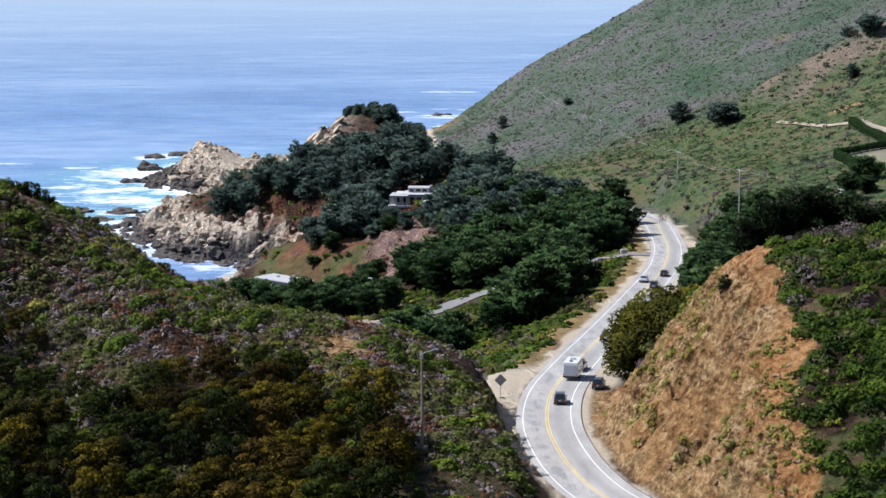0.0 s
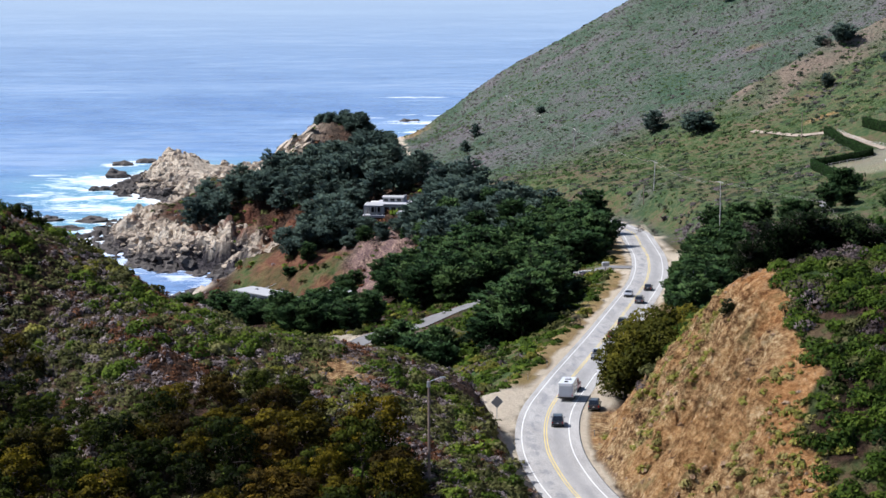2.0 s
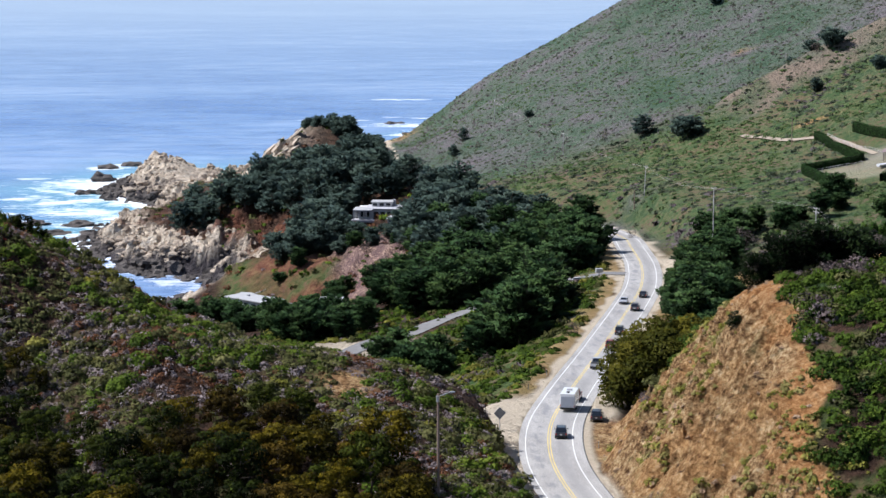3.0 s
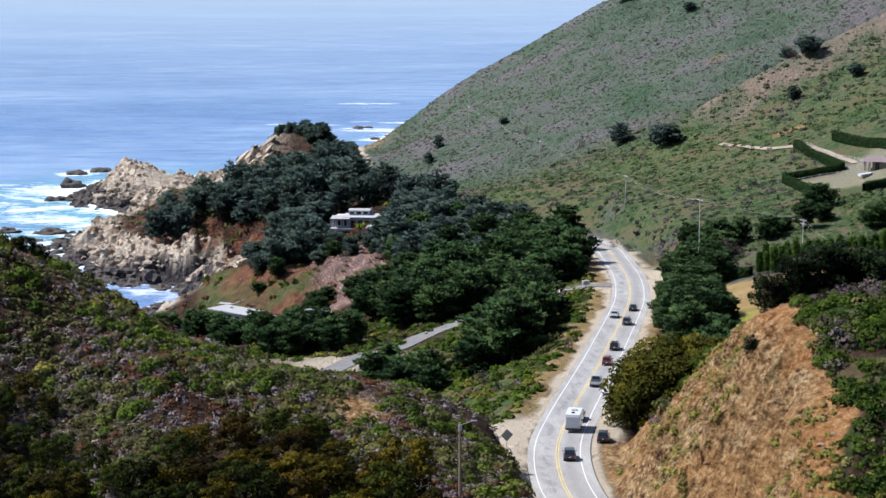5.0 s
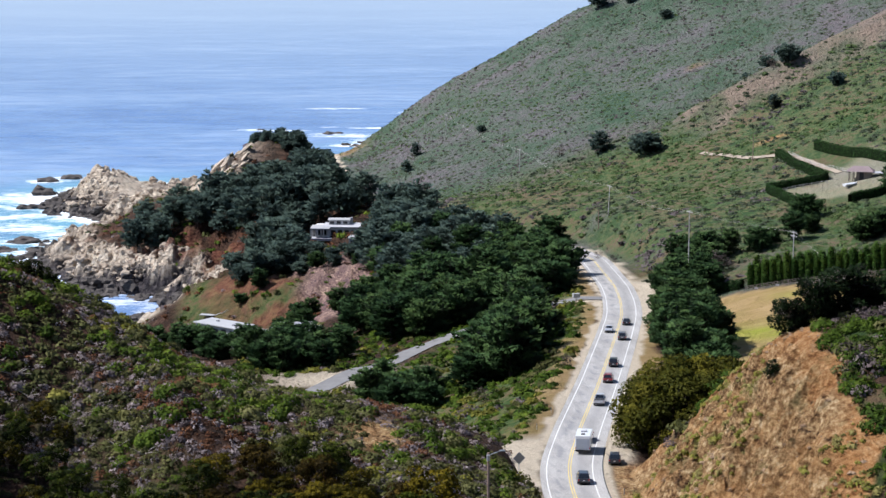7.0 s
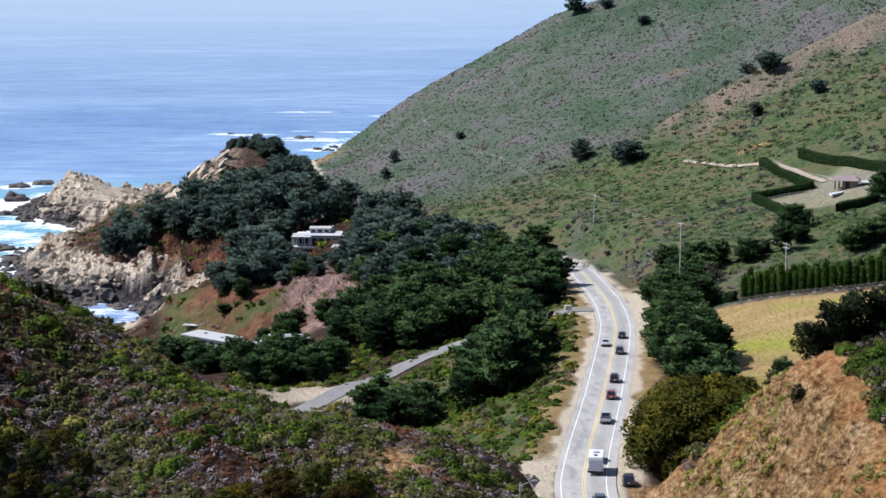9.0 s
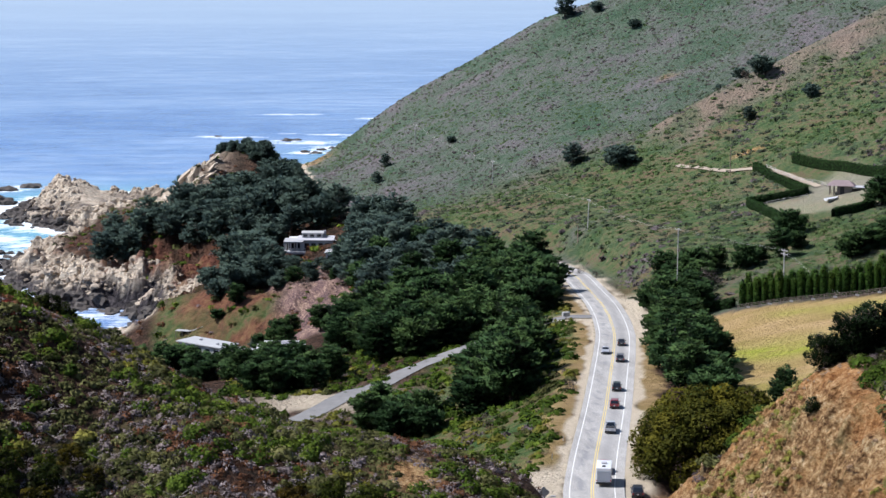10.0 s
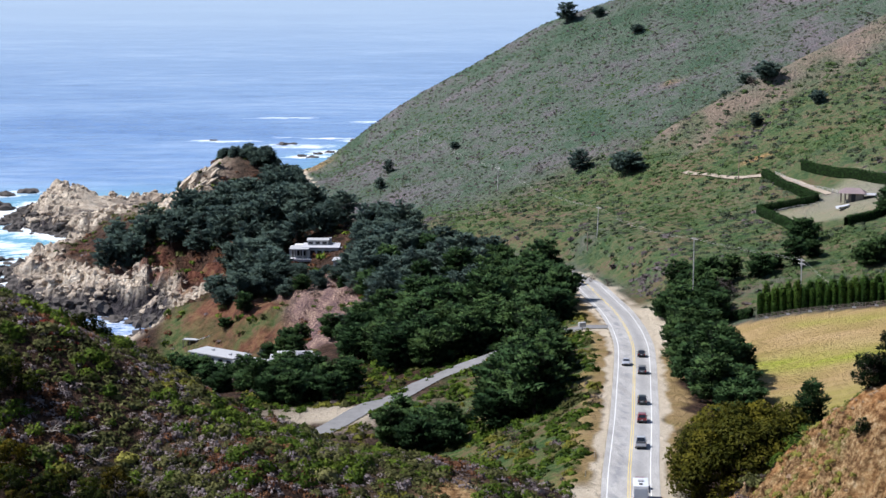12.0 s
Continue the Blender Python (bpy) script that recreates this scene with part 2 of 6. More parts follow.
def right_hill(x, y):
    top = np.interp(x, [25, 38, 44, 52, 61, 90, 160, 300], [83.0, 85.9, 88.2, 89.9, 91.2, 96.5, 108, 120])
    u = y - 277
    front = 0.0058 * np.minimum(u, 0) ** 2
    back = np.where(u > 8, 0.75 * (u - 8) + 1.0, np.maximum(u, 0) ** 2 / 64)
    return top - np.minimum(front, 34) - back


def spur(x, y):
    """Distance behind the far hill's dry spur, and along it."""
    return (y - 760.7) * 0.948 - (x - 111) * 0.318, (x - 111) * 0.948 + (y - 760.7) * 0.318


def far_hill(x, y):
    yy = np.minimum(y, 955)
    z = 55 + 0.386 * (x - 101.5) + 0.147 * (yy - 748.7) - 0.16 * np.maximum(y - 955, 0)
    z = z + (np.clip(0.2 * (x - 54), -12, 10) - np.interp(x, [20, 50, 85, 130], [3, 0, 0.8, 3.2])) * step(840, 950, y)
    n, a = spur(x, y)
    z = z + step(-14, 14, a) * (5.0 * np.exp(-(n / np.where(n < 0, 13, 6)) ** 2) - 3.2 * np.exp(-((n - 15) / 9) ** 2))
    z = np.minimum(z, 103.5 + 0.16 * (x - 125) + 0.03 * (yy - 950) - 0.16 * np.maximum(y - 955, 0))
    return z


def head_land(x, y):
    z = np.where(x < -18, 25 + 0.18 * (x + 18), 25 + 0.13 * (x + 18))
    z = z - 0.10 * np.clip(y - 945, 0, 95) * step(-48, -66, x)
    z = z + 24 * bump(x, y, -48, 908, np.where(x < -48, 14.5, 44), 32) + 18 * bump(x, y, -119, 1036, 17, 27)
    # ravine running up from the cove behind the ice-plant ridge
    u = np.clip((x + 62) / 36, 0, 1)
    off = y - (742 + 26 * u**1.3)
    z = z - np.interp(u, [0, 0.5, 1], [13, 8, 0]) * np.exp(-(off / np.where(off < 0, 9, 15)) ** 2) * step(-72, -60, x) * (1 - step(-30, -22, x))
    rim = np.interp(x, [-75, -58, -38, -13, 15, 45], [742, 700, 680, 657, 604, 540])
    r = y - rim
    return z + 0.55 * np.minimum(r, 0)


def land(x, y):
    """Height of the ground in metres above the sea."""
    x, y = np.asarray(x, float), np.asarray(y, float)
    d, zr = road_d(x, y), road_z(y)
    # valley on the sea side of the road
    floor = np.interp(y, [-200, 300, 380, 440, 480, 545, 600, 660, 735, 900], [30, 44, 40, 38, 37.5, 28.5, 18, 4, -8, -25])
    fall = np.interp(y, [300, 440, 500, 905, 965], [0.42, 0.40, 0.2, 0.2, 0.75])
    bank = zr - fall * np.maximum(-d - 9.5, 0) - 0.5 * np.maximum(-d - 78, 0) * step(480, 540, y)
    left = smax(smax(bank, floor, 3.0), head_land(x, y), 3.0)
    left = smax(left, left_hill(x, y), 2.0)
    # apron, field and hills on the land side
    apron = 44.5 + 0.2 * (np.minimum(x, 220) - 72) - 0.0145 * np.clip(y - 702, -400, 0)
    apron = apron - 1.5 * bump(x, y, 132, 630, 40, 45)
    mix = step(8, np.interp(y, [520, 640], [34, 20]), d)
    right = zr * (1 - mix) + apron * mix
    right = smax(right, far_hill(x, y), 5.0)
    right = smax(right, right_hill(x, y), 1.5)
    w = step(-2, 2, d)
    z = left * (1 - w) + right * w
    # road bench and the cuts on both sides of it
    rough = 1.0 * fbm(x, y, 9, 4, 3) + 0.5 * vnoise(x + y * 0.5, y * 0.35, 2.5, 9)
    bed = np.interp(y, [300, 314, 336, 352, 515, 525, 538, 548], [6.2, 13.0, 13.0, 7.0, 7.0, 11, 11, 7])
    bed_r = np.interp(y, [285, 300, 335, 350, 470, 500, 560, 590], [6.4, 9.5, 9.5, 7.0, 7.0, 13, 13, 7])
    steep_l = zr + np.maximum(-d - bed, 0) * 1.7 + np.clip(-d - bed, 0, 3) / 3 * rough
    ridged = 0.6 - 2.2 * np.abs(fbm(x * 0.55 + y * 0.25, y, 9, 2, 14))
    for lam, amp, o in ((4.2, 0.95, 20), (2.3, 0.62, 21), (1.35, 0.42, 22), (0.9, 0.26, 23)):
        ridged = ridged + amp * (1 - 2.6 * np.abs(vnoise(x * 0.8 + 0.45 * y, y * 0.9 - 0.35 * x, lam, o)))
    ridged = ridged - 1.5 * step(0.3, 0.75, fbm(x, y, 12, 2, 62))
    steep_r = zr + np.maximum(d - bed_r, 0) * 1.3 + np.clip(d - bed_r, 0, 4) / 4 * (rough * 0.6 + ridged)
    z = smin(z, np.where(d < 0, steep_l, steep_r), 0.6)
    z = np.where((d > -bed) & (d < bed_r), zr - 0.05, z)
    # rolling ground
    wild = step(9, 25, np.abs(d))
    z = z + wild * (0.7 * fbm(x, y, 22, 3, 1)) + wild * step(650, 900, y) * 1.6 * fbm(x, y, 60, 3, 2)
    # shore cliffs
    c = coast(x, y) + 3.0 * fbm(x, y, 22, 4, 5)
    crag = fbm(x, y, 14, 4, 6) + 0.9 - 2.0 * np.abs(fbm(x + 0.5 * y, y - 0.4 * x, 11, 4, 16))
    cliff = np.where(c > 0, 0.3 + np.where(c < 11, 0.82 * c, 9.0 + np.interp(x, [-10, 30], [0.50, 1.5]) * (c - 11)) + 3.6 * crag * np.clip(c / 5, 0, 1), 0.9 * c)
    z = smin(z, cliff, 1.5)
    # broken rock by the sea, gullies in the bare slope
    ridge = 0.8 - 1.9 * np.abs(fbm(x + 0.4 * y, y - 0.5 * x, 12, 4, 17))
    bare = (1 - step(15, 32, c)) * step(0.5, 4, c) * step(690, 720, y)
    bare = np.maximum(bare, np.clip(bump(x, y, -58, 906, 14, 28) * 1.4, 0, 1))
    z = z + bare * (2.8 * ridge + 1.7 * vnoise(x + 0.6 * y, y - 0.3 * x, 5.0, 48) + 1.0 * vnoise(x - 0.5 * y, y, 3.1, 18))
    # ledges in the bare rock
    q = (z + 0.9 * vnoise(x, y, 7, 70) + 0.15 * (x + y)) / 2.6
    z = z + 0.6 * bare * step(1.0, 3.5, z) * 2.6 * (np.floor(q) + step(0.3, 0.7, q - np.floor(q)) - q)
    slope = step(600, 620, y) * (1 - step(690, 706, y)) * step(-48, -40, x) * (1 - step(4, 14, x))
    z = z + slope * (1.6 - 3.2 * np.abs(fbm(x, y * 0.3, 9, 4, 19)) - 1.2 * np.abs(vnoise(x + 0.3 * y, y * 0.5, 3.4, 67))) * 1.1
    z = z - 2.2 * bump(x, y, -10, 722, 20, 20) - 2.9 * np.clip(1.6 * bump(x, y, -10, 748, 18, 15), 0, 1)
    return np.maximum(z, -30)


def rockiness(x, y):
    """Bare sea-cliff rock, 0 to 1."""
    c = coast(x, y) + 6 * fbm(x, y, 22, 3, 8)
    m = 1 - step(14, 30, c)
    m = np.maximum(m, bump(x, y, -60, 908, 15, 30) * 1.5)
    m = np.maximum(m, bump(x, y, -118, 1030, 34, 42) * 1.3)
    return np.clip(m, 0, 1) * step(640, 690, y)


def dry_slope(x, y):
    """Pale dry grass on the near side of the far spur."""
    n, a = spur(x, y)
    return step(-6, 10, a) * step(-24, -15, n + 5 * fbm(x, y, 14, 3, 64)) * (1 - step(0.5, 3, n)) * np.clip(0.62 + 0.5 * fbm(x, y, 9, 3, 66), 0.2, 0.95)


def left_cut(x, y):
    """Bare dark soil where the road was cut through the end of the near hill."""
    d = -road_d(x, y)
    crest = step(-5, -2, x + 2 * fbm(x, y, 6, 3, 43)) * step(-2, 2, y + 2.2 * x - 291 + 3 * fbm(x, y, 5, 3, 44)) * (1 - step(304, 310, y)) * step(4, 6, d)
    return crest + (1 - crest) * step(6, 8, d) * (1 - step(14, 22, d + 3 * fbm(x, y, 8, 3, 42))) * step(283, 291, y) * (1 - step(322, 334, y)) + step(6, 7, d) * (1 - step(8.5, 10.5, d)) * step(250, 258, y) * (1 - step(283, 291, y))


def cut_edge(y):
    """How far right the bare cut reaches."""
    return np.interp(y, [200, 227, 237, 241, 244, 247, 256, 265, 276, 284, 292, 304, 316, 326], [44, 40.3, 39.8, 40.9, 43.3, 44.0, 43.0, 45.1, 46.0, 43, 37, 32, 32, 29])

# ---------------------------------------------------------------- ground, sea and road
def part(name, bm, material, parent=None, label=""):
    """Links a bmesh as one mesh object, under a thing or a part."""
    me = bpy.data.meshes.new(name)
    bm.to_mesh(me)
    bm.free()
    return part_of(name, me, material, parent, label)


def part_of(name, me, material, parent=None, label=""):
    if material is not None and not me.materials:
        me.materials.append(material)
    ob = new(name, me)
    if parent is not None:
        ob.parent = parent
    if label:
        ob["label"] = label
    return ob


def raw_mesh(name, verts, faces, material=None, smooth=True, counts=None):
    """A mesh from arrays: faces of one size (n, k)."""
    verts, faces = np.asarray(verts, np.float32), np.asarray(faces, np.int32)
    me = bpy.data.meshes.new(name)
    me.vertices.add(len(verts))
    me.vertices.foreach_set("co", verts.ravel())
    k = faces.shape[1]
    me.loops.add(faces.size)
    me.loops.foreach_set("vertex_index", faces.ravel())
    me.polygons.add(len(faces))
    me.polygons.foreach_set("loop_start", np.arange(0, faces.size, k, dtype=np.int32))
    me.polygons.foreach_set("use_smooth", np.full(len(faces), smooth))
    me.update(calc_edges=True)
    if material is not None:
        me.materials.append(material)
    return me


def add_attr(me, name, values):
    a = me.attributes.new(name, "FLOAT", "POINT")
    a.data.foreach_set("value", np.asarray(values, np.float32).ravel())


def grid_mesh(name, gx, gy, height, material, keep=None):
    """A sheet over the lines gx and gy."""
    X, Y = np.meshgrid(gx, gy)
    Z = height(X, Y)
    n, m = len(gx), len(gy)
    i = (np.arange(m - 1)[:, None] * n + np.arange(n - 1)[None, :]).ravel()
    q = np.stack([i, i + 1, i + n + 1, i + n], 1)
    if keep is not None:
        q = q[keep((X[:-1, :-1] + X[1:, 1:]) / 2, (Y[:-1, :-1] + Y[1:, 1:]) / 2).ravel()]
    return raw_mesh(name, np.stack([X, Y, Z], -1).reshape(-1, 3), q, material), X, Y, Z


def lines(*spans):
    """Grid lines: (from, to, step) one after another."""
    out = []
    for a, b, s in spans:
        out += list(np.arange(a, b, s))
    return np.array(out + [spans[-1][1]])


GX = lines((-3000, -400, 200), (-400, -170, 12), (-170, -150, 4), (-150, -70, 1.4), (-70, 16, 1.25), (16, 48, 0.4), (48, 64, 0.9), (64, 190, 2.4), (190, 400, 12), (400, 3000, 200))
GY = lines((-1500, 0, 150), (0, 190, 8), (190, 212, 2), (212, 300, 0.5), (300, 345, 0.9), (345, 640, 2.2), (640, 700, 1.8), (700, 1060, 1.5), (1060, 1400, 8), (1400, 2000, 60))
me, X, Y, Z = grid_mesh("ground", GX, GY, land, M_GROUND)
D = road_d(X, Y)
inland = coast(X, Y)
gz, gx_ = np.gradient(Z, GY, axis=0), np.gradient(Z, GX, axis=1)
steepness = np.hypot(gz, gx_)
rock = rockiness(X, Y)
cut_r = step(5.8, 7.0, D) * (1 - step(-0.6, 0.8, X - cut_edge(Y) + 2.2 * fbm(X, Y, 7, 3, 21))) * step(205, 215, Y) * (1 - step(318, 328, Y)) * step(0.15, 0.4, steepness + 0.1 * vnoise(X, Y, 4, 30) + 0.5 * step(286, 294, Y))
cut_l = left_cut(X, Y) * step(0.1, 0.4, steepness)
face = step(596, 612, Y + 6 * fbm(X, Y, 14, 3, 23)) * (1 - step(690, 706, Y + 6 * fbm(X, Y, 12, 3, 23))) * (1 - step(2, 12, X)) * step(-66, -59, X)
ice = face * (1 - step(-32, -20, X + 5 * fbm(X, Y, 18, 3, 27)))
add_attr(me, "rock", rock)
# in the cove the dark band climbs higher, painting the cliff's shade
cove = np.clip(1.4 * bump(X, Y, -78, 768, 26, 34), 0, 1)
add_attr(me, "wet_shade", (1 - step(1.5 + 7.5 * cove, 6.0 + 5.5 * cove, Z + 2.6 * fbm(X, Y, 9, 3, 22))) * step(640, 690, Y))
red_cliff = (step(9.5, 12, Z + 1.5 * fbm(X, Y, 8, 3, 47)) * (1 - step(26, 40, inland)) * step(4, 10, inland) * step(735, 760, Y) * (1 - step(840, 880, Y)))
add_attr(me, "red", np.clip(np.maximum(red_cliff * step(-0.35, 0.2, fbm(X, Y, 16, 3, 24)), np.maximum(ice * step(-0.45, 0.15, fbm(X, Y, 16, 3, 27)), face * 0.55 * step(0.0, 0.5, fbm(X, Y, 20, 3, 34)), cut_l)), 0, 1) * 0.9)
scar = sum(bump(X, Y, a, b, c, d) * e for a, b, c, d, e in ((135, 828, 3.5, 3, 0.6), (139, 710, 7, 1.8, 0.9), (-14, 280, 4, 5, 1.6), (-9, 955, 12, 14, 1.6)))
add_attr(me, "cut", np.clip(np.maximum.reduce([cut_r, (face - ice) * 0.12, np.clip(scar + 0.25 * fbm(X, Y, 4, 3, 25) * (scar > 0.1), 0, 1)]), 0, 1))
in_field = step(66, 70, X - 0.02 * (470 - Y)) * step(380, 396, Y) * (1 - step(506, 508, Y + 0.49 * (X - 85.7))) * (1 - step(170, 190, X))
add_attr(me, "lime", in_field * np.clip(np.exp(-((Y - 466 + 0.36 * (X - 73.6) + 5 * fbm(X, Y, 20, 2, 63)) / 9) ** 2) + 0.6 * np.exp(-((Y - 492 + 0.4 * (X - 95)) / 5) ** 2) * step(85, 95, X) + 0.45 * (1 - step(430, 446, Y + 0.3 * (X - 74))), 0, 1))
add_attr(me, "dry", dry_slope(X, Y))
add_attr(me, "rust", cut_r * step(-6.5, -1.5, X - cut_edge(Y) + 3.0 * fbm(X, Y, 9, 3, 65)))
add_attr(me, "bank", np.clip((face - ice), 0, 1))
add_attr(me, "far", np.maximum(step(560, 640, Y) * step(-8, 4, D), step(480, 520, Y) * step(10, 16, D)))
green = step(335, 350, Y) * (1 - step(560, 600, Y)) * step(7.5, 9.5, -D) * (1 - step(34, 50, -D))
green = np.maximum(green, step(-0.95, -0.2, fbm(X, Y, 34, 3, 26)) * step(505, 530, Y) * (1 - step(740, 800, Y)) * step(6, 12, D) * 0.8 * (1 - dry_slope(X, Y)))
green = np.maximum(green, ice * 0.8)
green = np.maximum(green, step(-0.5, 1.5, X - cut_edge(Y)) * (Y < 310) * step(8, 11, D) * step(-0.5, 0.2, fbm(X, Y, 9, 3, 53)) * 0.75)
green = np.maximum(green, step(8, 11, -D) * (Y < 345) * step(-0.1, 0.4, fbm(X, Y, 12, 3, 54)) * 0.28 * (1 - cut_l))
add_attr(me, "lush", green * (1 - in_field))
shoulder = step(4.2, 4.6, np.abs(D)) * (1 - step(5.8, 7.0, np.abs(D) + 1.2 * fbm(X, Y, 7, 3, 28)))
gold = step(5.5, 6.5, np.abs(D)) * (1 - step(9.0, 11.5, np.abs(D) + 2.5 * fbm(X, Y, 8, 3, 33))) * step(340, 350, Y) * (1 - step(520, 600, Y) * (D > 0)) * 0.7
shoulder = np.maximum(shoulder, (step(4, 5, -D) * (1 - step(13, 16, -D)) * step(305, 312, Y) * (1 - step(340, 350, Y))))
shoulder = np.maximum(shoulder, (step(4, 5, D) * (1 - step(8.5, 11, D)) * step(290, 300, Y) * (1 - step(338, 350, Y))))
shoulder = np.maximum(shoulder, (step(4, 5, D) * (1 - step(11, 13, D)) * step(480, 505, Y) * (1 - step(560, 580, Y))))
shoulder = np.maximum(shoulder, 0.85 * bump(X, Y, -18, 472, 13, 11) ** 0.6 * step(-0.35, 0.15, fbm(X, Y, 9, 3, 29) + 0.4))
shoulder = np.maximum(shoulder, bump(X, Y, -12, 955, 10, 14))
shoulder = np.maximum(shoulder, np.clip(1.5 * bump(X, Y, 51.0, 530, 7.5, 6), 0, 1))
yard = step(123, 126, X) * (1 - step(160, 164, X)) * step(604, 610, Y + 0.5 * (X - 150)) * (1 - step(640, 650, Y - 1.0 * np.clip(X - 138, 0, 40)))
shoulder = np.maximum(shoulder * (1 - step(660, 680, Y) * (X > -2)), yard * 0.34)
add_attr(me, "field", np.maximum(in_field, gold * (1 - step(630, 650, Y))))
add_attr(me, "sand", np.clip(shoulder, 0, 1) * (1 - cut_l) * (1 - cut_r))
rough_here = np.maximum(rock, cut_r)
rough_here = ((rough_here[:-1, :-1] + rough_here[1:, 1:]) / 2).ravel() > 0.45
me.polygons.foreach_set("use_smooth", ~rough_here)
tagged(new("ground", me), "hilly coastal ground of scrub, soil and bare rock", "ground", kind="structure")


def waves(x, y):
    near = 1 - step(1300, 1700, y)
    return 0.35 * near * vnoise(x * 0.35 + y * 0.1, y, 9, 31) + 0.25 * near * vnoise(x * 0.5, y, 4, 32)


SX = lines((-6000, -420, 300), (-420, -180, 10), (-180, 60, 2.2), (60, 200, 8), (200, 6000, 400))
SY = lines((-3000, 600, 200), (600, 690, 6), (690, 1120, 1.8), (1120, 1600, 5), (1600, 3000, 100), (3000, 6500, 500))
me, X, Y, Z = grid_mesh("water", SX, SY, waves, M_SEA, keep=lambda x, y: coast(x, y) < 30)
c = -coast(X, Y)
ROCKS = [(-150, 1050, 7, 4.5), (-153, 1098, 6, 2.5), (-141, 1108, 6, 2.4), (-152, 1000, 4, 2.0), (-145, 1003, 5, 2.2), (-140, 905, 8, 2.0), (-161, 906, 8, 2.0), (-148, 880, 7, 1.6),
         (-46, 1336, 3, 1.0), (-3, 1311, 4.5, 1.5), (4, 1313, 2.5, 1.1), (6, 1250, 3, 1.2), (12, 1243, 4, 1.3), (16, 1262, 3, 1.0), (24, 1270, 3, 1.0), (45, 1330, 5, 1.2)]
foam = 1 - step(3, 38, c + 9 * fbm(X, Y, 30, 3, 35))
foam = np.maximum(foam, (0.74 + 0.45 * fbm(X * 0.5, Y, 16, 3, 36)) * (1 - step(30, 85, c)) * step(850, 890, Y) * (1 - step(1040, 1100, Y)))
for rx, ry, rr, _h in ROCKS:
    foam = np.maximum(foam, 0.95 * np.exp(-(((X - rx + 3) / (rr * 2.8)) ** 2 + ((Y - ry) / (rr * 2.0)) ** 2)))
for sx, sy, wx, wy in ((-185, 1060, 12, 6), (-180, 985, 18, 6), (-225, 1075, 16, 5), (-175, 935, 20, 8), (-33, 1330, 26, 10), (-52, 1338, 12, 5), (8, 1300, 34, 12), (10, 1252, 24, 16), (24, 1272, 24, 14), (4, 1470, 36, 8), (62, 1440, 22, 10), (34, 1342, 30, 9), (-2, 1352, 14, 5), (-240, 1000, 14, 5), (-260, 1130, 18, 5)):
    foam = np.maximum(foam, 0.92 * np.exp(-(((X - sx) / wx) ** 2 + ((Y - sy) / wy) ** 2)))
foam = foam * (1 - 0.28 * (1 - step(800, 850, Y)))
add_attr(me, "foam", foam - 0.12)
# grows with distance: flatter waves, and the share of painted haze
add_attr(me, "calm_haze", step(1100, 3200, Y))
add_attr(me, "shoal", np.clip((1 - step(5, 95, c + 14 * fbm(X * 0.5, Y, 30, 3, 46))) * step(820, 880, Y) * 0.85, 0, 1))
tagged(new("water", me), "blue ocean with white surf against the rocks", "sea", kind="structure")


def ribbon(y0, y1, inner, outer, lift, n=None):
    """A strip along the road between two offsets from its centre."""
    ys = np.arange(y0, y1, 1.5)
    t = np.interp(ys, _ys, _slope)
    nx, ny = 1 / np.sqrt(1 + t * t), -t / np.sqrt(1 + t * t)
    offs = np.linspace(inner, outer, n or 2)
    v = np.stack([np.stack([road_x(ys) + o * nx, ys + o * ny, road_z(ys) + lift], -1) for o in offs], 1)
    k = len(offs)
    i = (np.arange(len(ys) - 1)[:, None] * k + np.arange(k - 1)[None, :]).ravel()
    return v.reshape(-1, 3), np.stack([i, i + 1, i + k + 1, i + k], 1), np.tile(offs, len(ys))


v, f, o = ribbon(150, 740, -4.5, 5.0, 0.06, 33)
me = raw_mesh("road", v, f, M_ASPHALT)
add_attr(me, "lane", np.exp(-((np.abs(np.abs(o) - 1.75) - 0.0) / 0.9) ** 2) * (o > 0) + 0.35 * np.exp(-((np.abs(o + 1.75)) / 0.5) ** 2))
add_attr(me, "sealed", np.exp(-(((o + 1.9) / 1.2) ** 2)) + 0.25 * np.exp(-(((o - 1.9) / 1.2) ** 2)))
road = tagged(new("road", me), "two-lane asphalt highway with worn grey lanes", "road", kind="structure")
for a, b, m, nm in ((-3.58, -3.43, M_WHITE_LINE, "edge_line"), (3.43, 3.58, M_WHITE_LINE, "edge_line"), (-0.25, -0.12, M_YELLOW_LINE, "centre_line"), (0.12, 0.25, M_YELLOW_LINE, "centre_line")):
    v, f, o = ribbon(150, 740, a, b, 0.072)
    part_of(nm, raw_mesh(nm, v, f, m), m, road)


v, f, o = ribbon(236, 338, 4.96, 5.16, 0.13, 3)
v[:, 2] -= np.where(np.abs(o - 5.06) > 0.05, 0.11, 0.0)
part_of("berm", raw_mesh("berm", v, f, None), plain("dark_berm_asphalt", (0.055, 0.055, 0.058), 0.2, 2.0, 0.9), road, "low dark asphalt berm along the outer edge")


